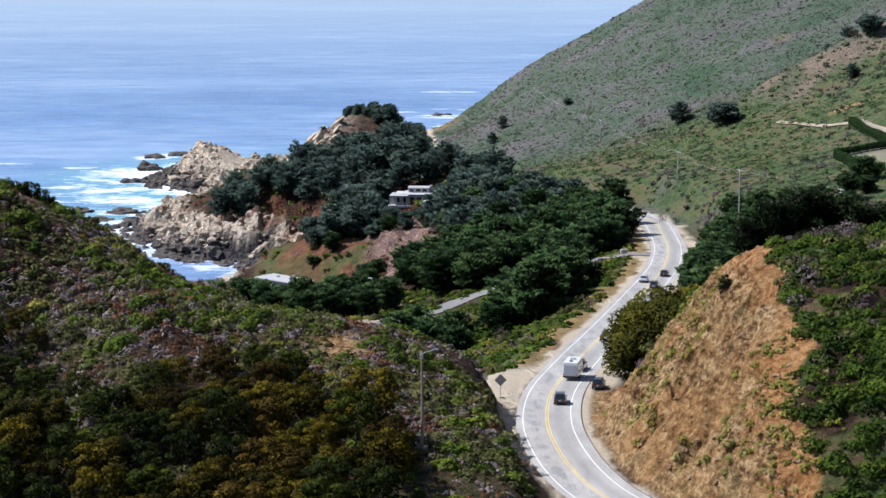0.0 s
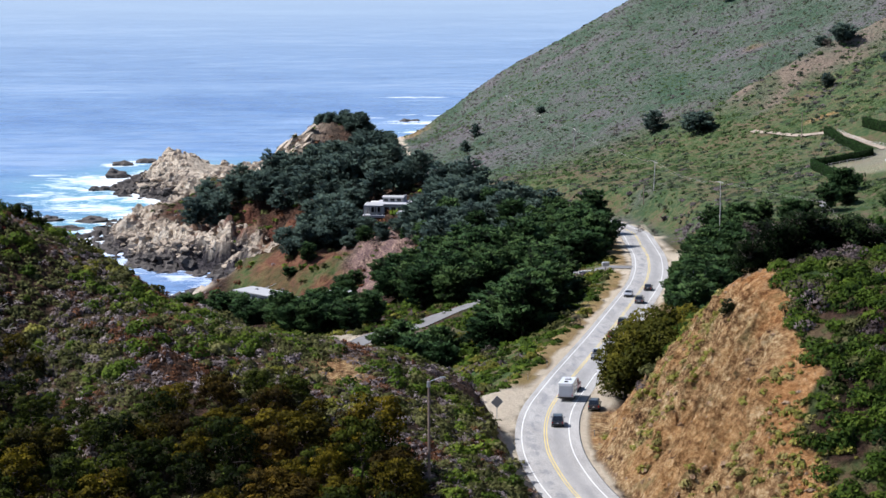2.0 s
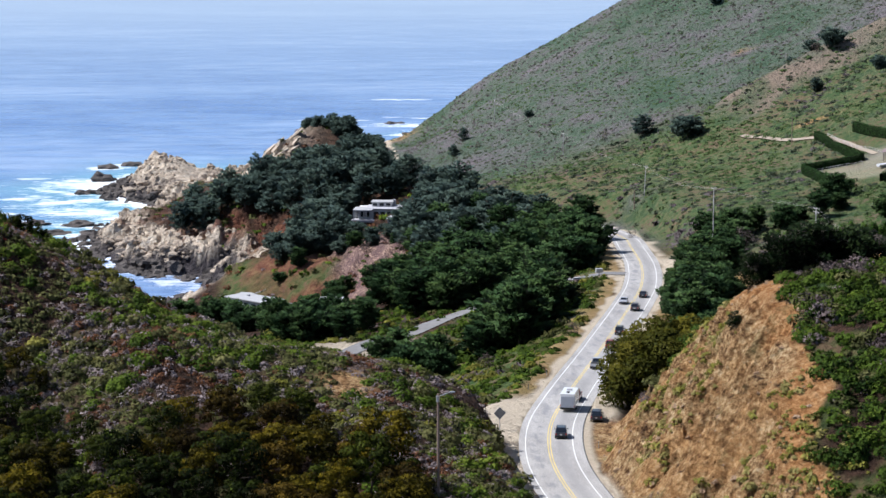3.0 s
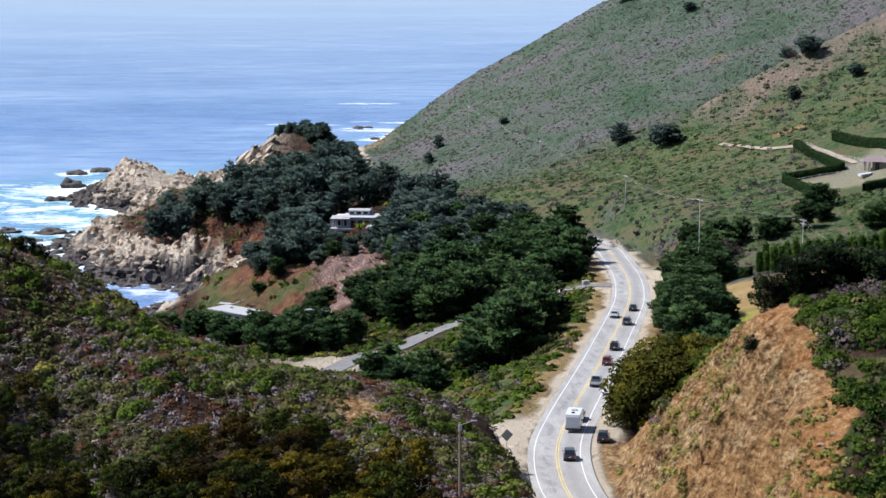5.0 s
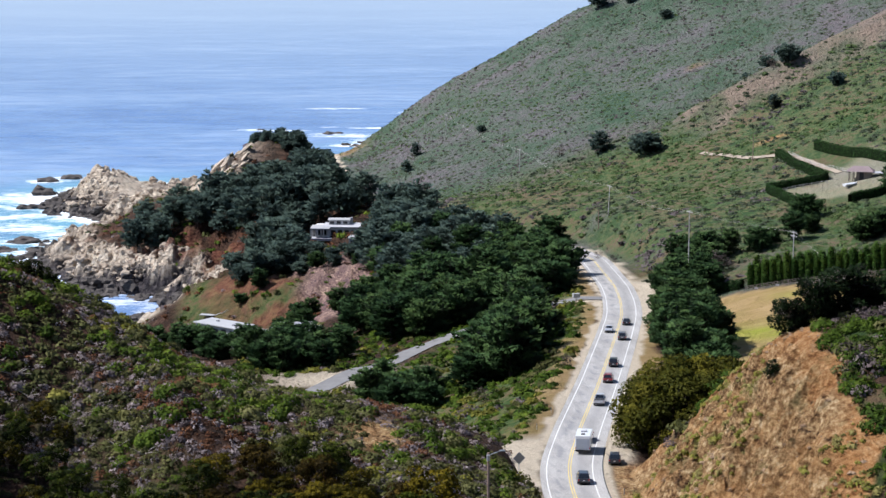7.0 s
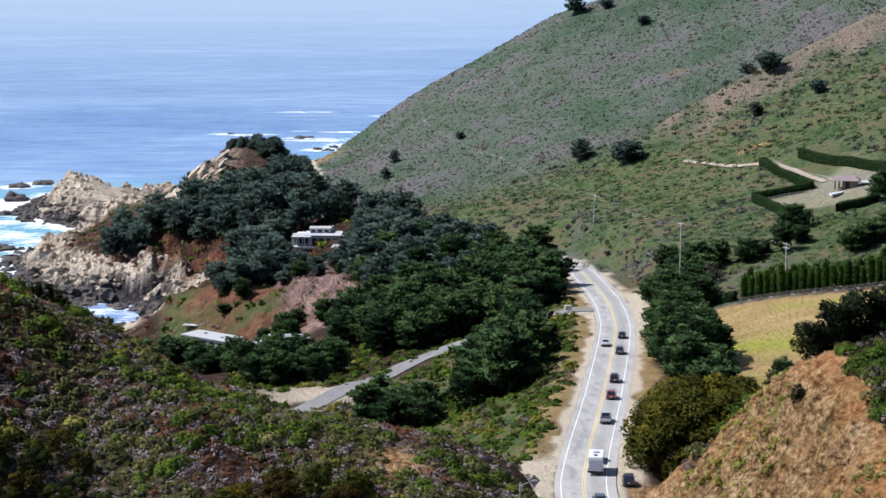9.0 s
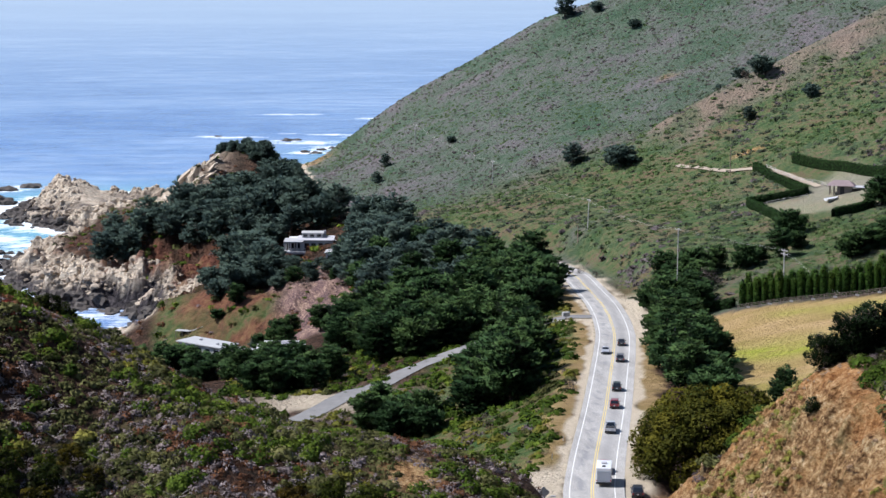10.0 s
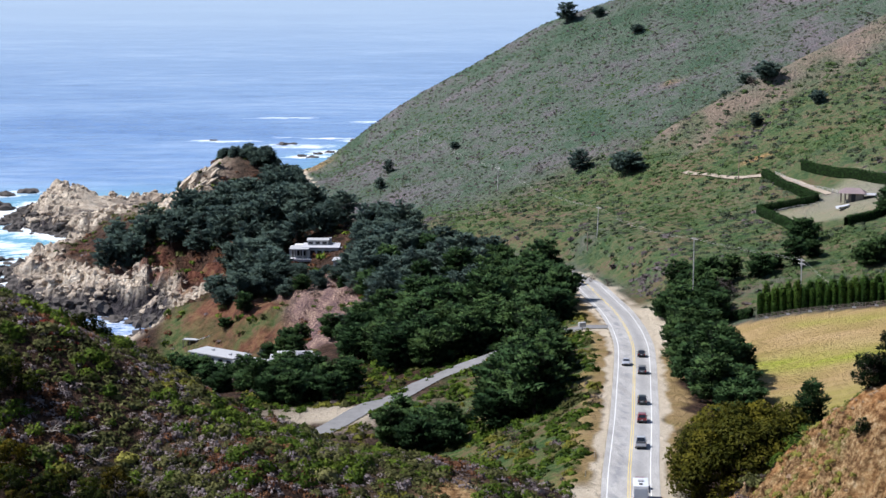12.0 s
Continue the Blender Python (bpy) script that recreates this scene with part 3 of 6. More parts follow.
def strip(name, pts, width, material, label, category, lift=0.07):
    """A lane laid over the ground along a few bends."""
    p = np.array(pts, float)
    s = np.r_[0, np.cumsum(np.hypot(*np.diff(p, axis=0).T))]
    u = np.arange(0, s[-1], 1.5)
    x, y = np.interp(u, s, p[:, 0]), np.interp(u, s, p[:, 1])
    for _ in range(2):
        x, y = (np.convolve(np.pad(w, 3, mode="reflect", reflect_type="odd"), np.ones(7) / 7, mode="valid") for w in (x, y))
    dx, dy = np.gradient(x), np.gradient(y)
    ln = np.hypot(dx, dy)
    offs = np.linspace(-width / 2, width / 2, 7)
    vx, vy = x[:, None] + offs * (dy / ln)[:, None], y[:, None] - offs * (dx / ln)[:, None]
    vz = land(vx, vy).max(1, keepdims=True) * 0.25 + land(vx, vy) * 0.75 + lift + 0.10
    i = (np.arange(len(u) - 1)[:, None] * 7 + np.arange(6)[None, :]).ravel()
    me = raw_mesh(name, np.stack([vx, vy, vz], -1).reshape(-1, 3), np.stack([i, i + 1, i + 8, i + 7], 1), material)
    return tagged(new(name, me), label, category, kind="structure")


strip("driveway", [(53.5, 530.5), (43, 533), (33, 528), (26, 519.5), (14, 508), (1, 497), (-8, 481), (-15, 470), (-24, 455)], 5.6, M_GRAVEL, "pale grey gravel driveway down into the valley", "driveway")
strip("path", [(117, 725), (122, 712), (128, 700), (136, 694), (144, 672), (146, 650)], 2.2, M_DIRT, "pale dirt track across the green slope", "path")

# ---------------------------------------------------------------- plants
def make_leaf(name, dark, mid, light, rough=0.7, thin_share=0.30):
    k = Mat(name, rough, 0.06)
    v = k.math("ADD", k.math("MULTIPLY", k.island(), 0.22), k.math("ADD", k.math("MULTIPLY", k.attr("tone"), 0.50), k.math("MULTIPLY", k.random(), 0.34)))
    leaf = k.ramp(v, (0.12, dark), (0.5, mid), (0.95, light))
    k.color(leaf)
    # leaves lie along the rounded skin of their clump
    soft = k.n("Attribute")
    soft.attribute_name = "soft"
    turn = k.n("VectorTransform")
    turn.vector_type, turn.convert_from, turn.convert_to = "NORMAL", "OBJECT", "WORLD"
    k.link(soft.outputs["Vector"], turn.inputs[0])
    k.link(turn.outputs[0], k.b.inputs["Normal"])
    thin = k.n("BsdfTranslucent")
    k.link(leaf, thin.inputs["Color"])
    k.link(turn.outputs[0], thin.inputs["Normal"])
    both = k.n("MixShader")
    both.inputs[0].default_value = thin_share
    k.link(k.b.outputs[0], both.inputs[1])
    k.link(thin.outputs[0], both.inputs[2])
    k.link(both.outputs[0], k.t.nodes["Material Output"].inputs["Surface"])
    return k.m


def make_bark(name, a, b):
    k = Mat(name, 0.95, 0.1)
    k.color(k.ramp(k.noise(3.0, 5, 0.7, stretch=(1, 1, 0.25)), (0.35, a), (0.65, b))).bump(k.noise(9, 4, stretch=(1, 1, 0.2)), 0.6, 0.05)
    return k.m


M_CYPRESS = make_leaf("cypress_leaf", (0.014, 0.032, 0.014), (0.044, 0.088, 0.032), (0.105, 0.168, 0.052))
# cypress leaf for far trees, paler and bluer: distance haze in the colour
M_HAZED_CYPRESS = make_leaf("hazed_cypress_leaf", (0.070, 0.108, 0.100), (0.108, 0.160, 0.134), (0.158, 0.218, 0.160), 0.7, 0.5)
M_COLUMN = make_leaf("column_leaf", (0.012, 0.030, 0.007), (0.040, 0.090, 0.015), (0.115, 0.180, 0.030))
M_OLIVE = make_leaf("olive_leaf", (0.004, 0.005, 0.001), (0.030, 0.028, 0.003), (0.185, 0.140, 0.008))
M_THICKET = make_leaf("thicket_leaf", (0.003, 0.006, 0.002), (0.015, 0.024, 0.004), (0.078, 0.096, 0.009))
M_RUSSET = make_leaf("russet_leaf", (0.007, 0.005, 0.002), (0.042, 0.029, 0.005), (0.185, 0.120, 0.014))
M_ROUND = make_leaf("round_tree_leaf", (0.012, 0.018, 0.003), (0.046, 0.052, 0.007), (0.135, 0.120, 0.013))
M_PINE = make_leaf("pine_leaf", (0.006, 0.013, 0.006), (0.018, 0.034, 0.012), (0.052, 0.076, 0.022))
M_TWIG = make_leaf("dry_twig", (0.075, 0.058, 0.052), (0.14, 0.115, 0.10), (0.22, 0.19, 0.17))
M_GREEN = make_leaf("green_scrub_leaf", (0.012, 0.028, 0.005), (0.068, 0.110, 0.013), (0.185, 0.240, 0.030))
M_SAGE = make_leaf("sage_scrub_leaf", (0.052, 0.039, 0.039), (0.180, 0.144, 0.142), (0.36, 0.305, 0.30))
M_BROWN = make_leaf("brown_scrub_leaf", (0.026, 0.010, 0.005), (0.120, 0.052, 0.026), (0.26, 0.130, 0.068))
M_MOSS = make_leaf("olive_scrub_leaf", (0.018, 0.022, 0.008), (0.078, 0.084, 0.028), (0.195, 0.190, 0.072))
# scrub leaves for the far slopes, with distance haze in their colours
M_FAR_MOSS = make_leaf("hazed_olive_leaf", (0.046, 0.064, 0.038), (0.080, 0.100, 0.060), (0.125, 0.145, 0.085))
M_FAR_SAGE = make_leaf("hazed_mauve_leaf", (0.080, 0.068, 0.068), (0.128, 0.108, 0.108), (0.185, 0.160, 0.16))
M_FAR_GREEN = make_leaf("hazed_green_leaf", (0.050, 0.086, 0.034), (0.092, 0.138, 0.050), (0.145, 0.190, 0.072))
M_YELLOW = make_leaf("yellow_scrub_leaf", (0.085, 0.090, 0.016), (0.180, 0.178, 0.030), (0.28, 0.26, 0.06))
M_STRAW = make_leaf("straw_grass", (0.16, 0.14, 0.045), (0.29, 0.255, 0.085), (0.42, 0.37, 0.15))
M_BARK = make_bark("grey_bark", (0.055, 0.042, 0.033), (0.15, 0.12, 0.10))


def add_soft(me, rng, n, loose=0.38):
    """Shading directions for triangles: the clump's own curve, loosened."""
    a = me.attributes.new("soft", "FLOAT_VECTOR", "POINT")
    v = unit(unit(n) + loose * rng.normal(size=n.shape))
    a.data.foreach_set("vector", np.repeat(v, 3, axis=0).astype(np.float32).ravel())


def unit(v):
    return v / np.maximum(np.linalg.norm(v, axis=-1, keepdims=True), 1e-6)


def sprays(rng, c, n, size, jitter=0.5, slim=0.55):
    """One leafy spray, a triangle, at each place c, facing n."""
    n = unit(n + jitter * rng.normal(size=n.shape))
    t = unit(np.cross(n, rng.normal(size=n.shape)))
    b = np.cross(n, t)
    s = size * rng.uniform(0.6, 1.35, (len(c), 1))
    v = np.stack([c + t * s, c - 0.5 * t * s + slim * b * s, c - 0.5 * t * s - slim * b * s], 1)
    return v


def lobes_mesh(name, rng, lobes, per_area, size, material, jitter=0.5, up=0.4, inner=0.25, slim=0.45):
    """Foliage from lobes (x, y, z, radius, height): sprays over each lobe's skin and a few inside."""
    vs, tones, ns = [], [], []
    for x, y, z, r, h in lobes:
        n = max(14, int(per_area * r * (r + 2 * h) * 2.2))
        d = unit(rng.normal(size=(n, 3)))
        d[:, 2] = np.abs(d[:, 2]) * np.where(rng.rand(n) < 0.72, 1, -1)
        depth = np.where(rng.rand(n) < inner, rng.uniform(0.35, 0.85, n), rng.uniform(0.84, 1.08, n))[:, None]
        c = np.array([x, y, z]) + d * depth * np.array([r, r, h])
        vs.append(sprays(rng, c, d + np.array([0, 0, up]), size, jitter, slim))
        ns.append(d + np.array([0, 0, 0.25]))
        # random tone per lobe, plus top light painted in: upward sprays lighter
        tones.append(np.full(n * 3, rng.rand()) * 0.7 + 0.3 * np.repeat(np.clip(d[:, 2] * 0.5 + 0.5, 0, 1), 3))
    v = np.concatenate(vs).reshape(-1, 3)
    me = raw_mesh(name, v, np.arange(len(v)).reshape(-1, 3), material, smooth=False)
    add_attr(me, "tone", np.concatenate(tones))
    add_soft(me, rng, np.concatenate(ns))
    return me


def tube(bm, a, b, r0, r1, sides=6):
    """A tapered limb from a to b."""
    a, b = Vector(a), Vector(b)
    q = (b - a).to_track_quat("Z", "Y")
    rings = []
    for p, r in ((a, r0), (b, r1)):
        rings.append([bm.verts.new(p + q @ Vector((r * math.cos(2 * math.pi * i / sides), r * math.sin(2 * math.pi * i / sides), 0))) for i in range(sides)])
    for i in range(sides):
        j = (i + 1) % sides
        bm.faces.new((rings[0][i], rings[0][j], rings[1][j], rings[1][i]))
    bm.faces.new(rings[1])
    return bm


def trunk_mesh(name, rng, height, r, limbs, bend=0.6):
    bm = bmesh.new()
    p, pts = Vector((0, 0, -0.8)), []
    for i in range(5):
        q = Vector((bend * rng.normal() * 0.4 * i / 4, bend * rng.normal() * 0.4 * i / 4, height * (i + 1) / 5))
        tube(bm, p, q, r * (1 - i * 0.17), r * (1 - (i + 1) * 0.17), 7)
        pts.append(q)
        p = q
    for x, y, z in limbs:
        k = min(4, max(0, int(z / height * 5) - 1))
        tube(bm, pts[k] * 0.95, (x * 0.85, y * 0.85, z), r * 0.4, r * 0.1, 5)
    me = bpy.data.meshes.new(name)
    bm.to_mesh(me)
    bm.free()
    me.materials.append(M_BARK)
    return me


def tree_thing(name, label, category, trunk, crown, group="", twigs=None):
    root = new(name)
    root.empty_display_size = 0.5
    part_of("trunk", trunk, None, root)
    part_of("crown", crown, None, root)
    if twigs is not None:
        part_of("dead_wood", twigs, None, root, "bare grey dead branches")["kind"] = "stuff"
    return tagged(root, label, category, group)


def plume_mesh(name, rng, h, w, limbs, per, size, material, low=0.16, flat=0.15, keep=1.0):
    """A crown of layered boughs: each a flat pad of narrow sprays that point outwards and up."""
    vs, tones, ns, tips = [], [], [], []
    for i in range(limbs):
        f = low + (0.97 - low) * (i + rng.rand() * 0.8) / limbs
        shape = math.sqrt(max(0.02, 1 - (abs(f - 0.42) / 0.60) ** 2.2))
        reach = w * shape * rng.uniform(0.62, 1.08)
        a = i * 2.4 + rng.uniform(-0.5, 0.5)
        out = np.array([math.cos(a), math.sin(a), 0.0])
        side = np.array([-math.sin(a), math.cos(a), 0.0])
        mid = out * reach * 0.58 + np.array([0, 0, f * h])
        tips.append((mid[0] * 1.3, mid[1] * 1.3, f * h))
        if rng.rand() > keep:
            continue
        ra, rb, rc = reach * 0.50 + 0.3, reach * rng.uniform(0.36, 0.50) + 0.35, reach * flat * rng.uniform(0.8, 1.4) + 0.35
        n = max(16, int(per * (ra * rb + rb * rc * 2)))
        d = unit(rng.normal(size=(n, 3)))
        d[:, 2] = np.where(rng.rand(n) < 0.75, np.abs(d[:, 2]), -np.abs(d[:, 2]))
        q = d * (rng.rand(n, 1) ** 0.33) * np.array([ra, rb, rc])
        c = mid + q[:, :1] * out + q[:, 1:2] * side + np.array([0, 0, 1.0]) * (q[:, 2:3] + 0.22 * q[:, :1])
        grow = unit(out + 0.55 * side * np.sign(q[:, 1:2]) * np.abs(d[:, 1:2]) + np.array([0, 0, 0.42]) + 0.42 * rng.normal(size=(n, 3)))
        face = unit(d[:, :1] * out * 0.5 + d[:, 1:2] * side * 0.5 + d[:, 2:3] * np.array([0, 0, 1.0]) + np.array([0, 0, 0.35]) + 0.35 * rng.normal(size=(n, 3)))
        across = unit(np.cross(face, grow))
        ln = size * rng.uniform(0.7, 1.5, (n, 1))
        vs.append(np.stack([c + grow * ln, c - 0.4 * grow * ln + 0.42 * across * ln, c - 0.4 * grow * ln - 0.42 * across * ln], 1))
        ns.append(d * 0.8 + out * 0.25 + np.array([0, 0, 0.30]))
        # shade put into the tone: dark below and inside, light on top and tips
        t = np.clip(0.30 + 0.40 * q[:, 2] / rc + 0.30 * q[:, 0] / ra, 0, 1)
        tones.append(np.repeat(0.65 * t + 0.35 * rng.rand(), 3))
    v = np.concatenate(vs).reshape(-1, 3)
    me = raw_mesh(name, v, np.arange(len(v)).reshape(-1, 3), material, smooth=False)
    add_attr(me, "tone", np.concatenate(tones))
    add_soft(me, rng, np.concatenate(ns), 0.30)
    return me, tips


def dome_lobes(rng, h, w, n=64, r=0.24):
    """Many small tufts over one even dome."""
    out = []
    for i in range(n):
        u = 1 - 1.45 * (i + 0.5) / n
        a = i * 2.39996 + 0.3 * rng.rand()
        k = math.sqrt(max(0.0, 1 - u * u))
        q = w * r * rng.uniform(0.8, 1.3)
        out.append((0.86 * w * k * math.cos(a), 0.86 * w * k * math.sin(a), h * (0.50 + 0.40 * u) + 0.3 * rng.normal(), q, q * rng.uniform(0.7, 0.95)))
    return out


def round_lobes(rng, h, w, n=16, low=0.25):
    out = []
    for i in range(n):
        a, f = i * 2.4 + rng.rand(), low + (0.92 - low) * ((i + 0.5) / n)
        k = math.sqrt(max(0.05, 1 - ((f - 0.5) / 0.56) ** 2))
        reach = w * k * rng.uniform(0.45, 0.72)
        r = w * rng.uniform(0.27, 0.40)
        out.append((reach * math.cos(a), reach * math.sin(a), f * h, r, r * rng.uniform(0.65, 0.95)))
    return out


def stand(x, y, rot=0.0, s=1.0, sz=None, sink=0.25):
    """The pose of something that stands on the ground."""
    return Matrix.LocRotScale((x, y, float(land(x, y)) - sink), Euler((0, 0, rot)), (s, s, sz or s))


def inside(poly, x, y):
    p = np.array(poly, float)
    hit = False
    for (ax, ay), (bx, by) in zip(p, np.roll(p, -1, 0)):
        if (ay > y) != (by > y) and x < ax + (y - ay) * (bx - ax) / (by - ay):
            hit = not hit
    return hit


def scatter(rng, poly, gap, tries=4000, avoid=None):
    """Places in a plan, at least gap apart."""
    p = np.array(poly, float)
    lo, hi = p.min(0), p.max(0)
    out = []
    for _ in range(tries):
        x, y = rng.uniform(lo, hi)
        if inside(poly, x, y) and all((x - a) ** 2 + (y - b) ** 2 > gap * gap for a, b in out) and not (avoid and avoid(x, y)):
            out.append((x, y))
    return out


_rng = np.random.RandomState(11)
CYPRESS = []
for h, w in ((11.5, 6.4), (13.0, 6.0), (9.5, 7.0), (12.5, 5.4), (8.5, 6.2)):
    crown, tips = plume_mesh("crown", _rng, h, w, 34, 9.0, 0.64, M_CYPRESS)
    far_crown, _t = plume_mesh("crown", _rng, h, w, 24, 5.6, 0.82, M_HAZED_CYPRESS)
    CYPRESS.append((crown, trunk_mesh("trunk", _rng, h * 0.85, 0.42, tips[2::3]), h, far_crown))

FOREST_LABELS = {"headland": "dark green cypress tree in the dense headland forest", "drive": "dark green spreading cypress tree beside the gravel driveway",
                 "verge": "dark green cypress tree on the bank beside the highway", "valley": "dark green cypress tree in the valley below the scrub hill",
                 "roadside": "dark green cypress tree between the highway and the field", "slope": "dark green cypress tree on the grassy slope"}
FORESTS = [
    ("headland", [(-86, 800), (-84, 822), (-72, 838), (-56, 848), (-44, 862), (-38, 884), (-34, 906), (-12, 908), (-6, 850), (3, 812), (14, 776), (30, 735), (42, 700), (47, 655), (55, 628), (53, 590), (46, 556), (22, 566), (2, 590), (4, 640), (-4, 684), (-22, 700), (-31, 720), (-34, 748), (-40, 772), (-54, 794), (-72, 797)], 7.6, (0.85, 1.2)),
    ("drive", [(-8, 590), (-7, 552), (0, 522), (12, 521), (24, 533), (40, 546), (46, 556), (22, 566)], 7.0, (0.8, 1.0)),
    ("verge", [(12, 438), (19, 428), (25, 446), (30, 468), (34, 490), (29, 500), (24, 482), (17, 460)], 6.0, (0.88, 1.12)),
    ("valley", [(-10, 436), (3, 434), (5, 448), (-7, 454)], 5.8, (0.62, 0.82)),
    ("valley", [(-64, 566), (-47, 528), (-30, 492), (-19, 486), (-11, 506), (-14, 522), (-27, 534), (-46, 556)], 6.2, (0.56, 0.76)),
    ("roadside", [(51, 427), (58, 408), (65, 440), (68, 480), (78, 515), (90, 556), (79, 574), (71, 545), (67, 512), (61, 480), (54, 450)], 6.2, (0.62, 0.86)),
]
HOUSE_CLEARING = [(-25, 704), (-25, 684), (6, 684), (5, 740), (2, 762), (-22, 764), (-26, 740)]


def no_trees(x, y):
    if inside(HOUSE_CLEARING, x, y) or (x < -29 and 862 < y < 907) or (x < -44 and y > 852):
        return True
    if (x + 25) ** 2 + (y - 557) ** 2 < 130 or abs((x + 41) * 0.70 + (y - 563) * 0.72) < 7 and -54 < x < -28 and 545 < y < 582:
        return True
    return abs(float(road_d(x, y))) < (13.5 if x < float(road_x(y)) and y < 548 else 9.0) and y > 380


trees = []
for kind, poly, gap, (s0, s1) in FORESTS:
    for x, y in scatter(_rng, poly, gap, 2600, no_trees):
        trees.append((kind, x, y, _rng.uniform(s0, s1)))
trees += [("headland", x, y, _rng.uniform(0.36, 0.50) * (1.35 if x < -24 else 1)) for x, y in scatter(_rng, [(-36, 682), (-26, 676), (-8, 672), (8, 676), (9, 703), (-34, 703)], 5.2, 900)]
trees += [("headland", x, y, _rng.uniform(0.62, 0.84)) for x, y in scatter(_rng, [(-43, 909), (-41, 922), (-9, 918), (-8, 886), (-22, 888)], 3.9, 900)]
trees += [("valley", x, y, s) for x, y, s in ((-24, 632, 0.62), (-20, 627, 0.58), (-28, 635, 0.6), (-25, 626, 0.55), (-9, 618, 0.7), (-3, 612, 0.8), (-12, 610, 0.62), (2, 606, 0.8))]
trees += [("headland", x, y, 0.42) for x, y in ((-77, 934), (-73.5, 937), (-70, 932), (-67, 934), (-63.5, 930), (-60, 931), (-57, 927))]
trees += [("slope", x, y, s) for x, y, s in ((120, 588, 0.75), (109.5, 560, 0.62), (116, 566, 0.5), (92, 558, 0.62), (99, 554, 0.66), (86, 566, 0.6), (124, 541, 0.68), (130, 545, 0.62), (136, 548, 0.7), (141, 553, 0.6), (104, 560, 0.45),
                                              (88, 770, 0.62), (101, 746, 0.85), (25, 856, 0.45), (51.5, 853, 0.3), (112, 944, 0.8), (125, 936, 0.5), (135, 900, 0.42), (158, 772, 0.72), (151, 776, 0.5), (145, 780, 0.45), (146, 741, 0.42), (168, 740, 0.5),
                                              (20, 838, 0.4), (15, 772, 0.85), (152, 605, 0.8))]
trees += [("headland", x, y, s) for x, y, s in ((-50, 556, 0.5), (-55, 566, 0.5), (-48, 550, 0.55), (-6, 690, 0.36), (1, 694, 0.4), (6, 694, 0.5), (-34, 684, 0.8), (-38, 678, 0.75), (-42, 684, 0.7), (-30, 688, 0.8), (-36, 670, 0.55), (-44, 694, 0.7), (-38, 700, 0.75), (-30, 702, 0.7), (-31, 735, 0.5), (-29, 752, 0.55), (-30, 640, 0.4), (-22, 612, 0.62), (-27, 606, 0.5), (2, 640, 0.5), (-4, 628, 0.45), (-42, 668, 0.35))]
for i, (kind, x, y, s) in enumerate(trees):
    crown, trunk, h, far_crown = CYPRESS[2 if kind == "slope" and i % 2 else i % len(CYPRESS)]
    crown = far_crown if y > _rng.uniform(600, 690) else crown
    t = tree_thing("cypress_tree", FOREST_LABELS[kind], "tree", trunk, crown, "cypresses of the " + kind)
    if y > 860 and kind == "headland":
        s *= 0.66
    t.matrix_basis = stand(x, y, _rng.uniform(0, 6.28), s * _rng.uniform(0.92, 1.08), s)

# olive-green broad trees
BROAD = []
for i, (h, w) in enumerate(((9.0, 4.6), (7.5, 4.0), (10.0, 4.2), (6.5, 3.6), (8.5, 5.0), (7.0, 3.4))):
    lo = round_lobes(_rng, h, w, 22, 0.36)
    leaf = (M_OLIVE, M_THICKET, M_THICKET, M_OLIVE, M_RUSSET, M_THICKET)[i]
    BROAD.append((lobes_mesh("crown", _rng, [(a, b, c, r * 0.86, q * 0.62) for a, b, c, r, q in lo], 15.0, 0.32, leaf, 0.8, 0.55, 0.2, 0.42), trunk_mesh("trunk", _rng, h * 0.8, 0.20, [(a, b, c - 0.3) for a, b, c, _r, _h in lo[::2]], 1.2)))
THICKET_LABELS = ("olive-green", "dark green", "dark green", "olive-green", "russet-olive", "dark green")
HOLLOW = [(-70, 276), (-62, 274), (-57, 270), (-52, 265), (-47, 259), (-43, 255), (-39, 256), (-36, 264), (-28, 271), (-20, 269), (-15, 258), (-9, 248), (-5, 240), (-6, 214), (-30, 205), (-66, 212)]
for i, (x, y) in enumerate(scatter(_rng, HOLLOW, 3.9, 4500)):
    k = (1, 2, 5, 0, 3)[i % 5] if x < -34 else (0, 3, 4, 1, 0, 4, 2)[i % 7]
    crown, trunk = BROAD[k]
    t = tree_thing("broad_leaved_tree", THICKET_LABELS[k] + " broad-leaved tree in the thicket below the scrub hill", "tree", trunk, crown, "thicket trees")
    s = _rng.uniform(0.62, 1.0) * (0.72 if y > 252 else 1.0)
    t.matrix_basis = stand(x, y, _rng.uniform(0, 6.28), s, s * _rng.uniform(0.8, 1.15))
for x, y, s in ((-62.5, 314, 0.50), (-61.2, 315, 0.42), (-63.8, 313.5, 0.40), (-60.0, 316, 0.34)):
    t = tree_thing("dark_shrub", "dark green shrub on the skyline of the scrub hill", "shrub", BROAD[5][1], BROAD[5][0], "skyline shrubs")
    t.matrix_basis = stand(x, y, _rng.uniform(0, 6.28), s, s, 0.6)
for x, y, s, k in ((-71.2, 290.5, 0.66, 5), (-68.8, 289.4, 0.52, 1), (-72.6, 287.5, 0.6, 2), (-57.5, 276.5, 0.5, 0), (-60.5, 274.5, 0.55, 5), (-54.5, 274, 0.5, 3)):
    t = tree_thing("broad_leaved_tree", THICKET_LABELS[k] + " broad-leaved tree on the open scrub hillside", "tree", BROAD[k][1], BROAD[k][0], "thicket trees")
    t.matrix_basis = stand(x, y, _rng.uniform(0, 6.28), s)
M_DEAD = make_bark("bleached_dead_wood", (0.20, 0.165, 0.14), (0.42, 0.37, 0.33))
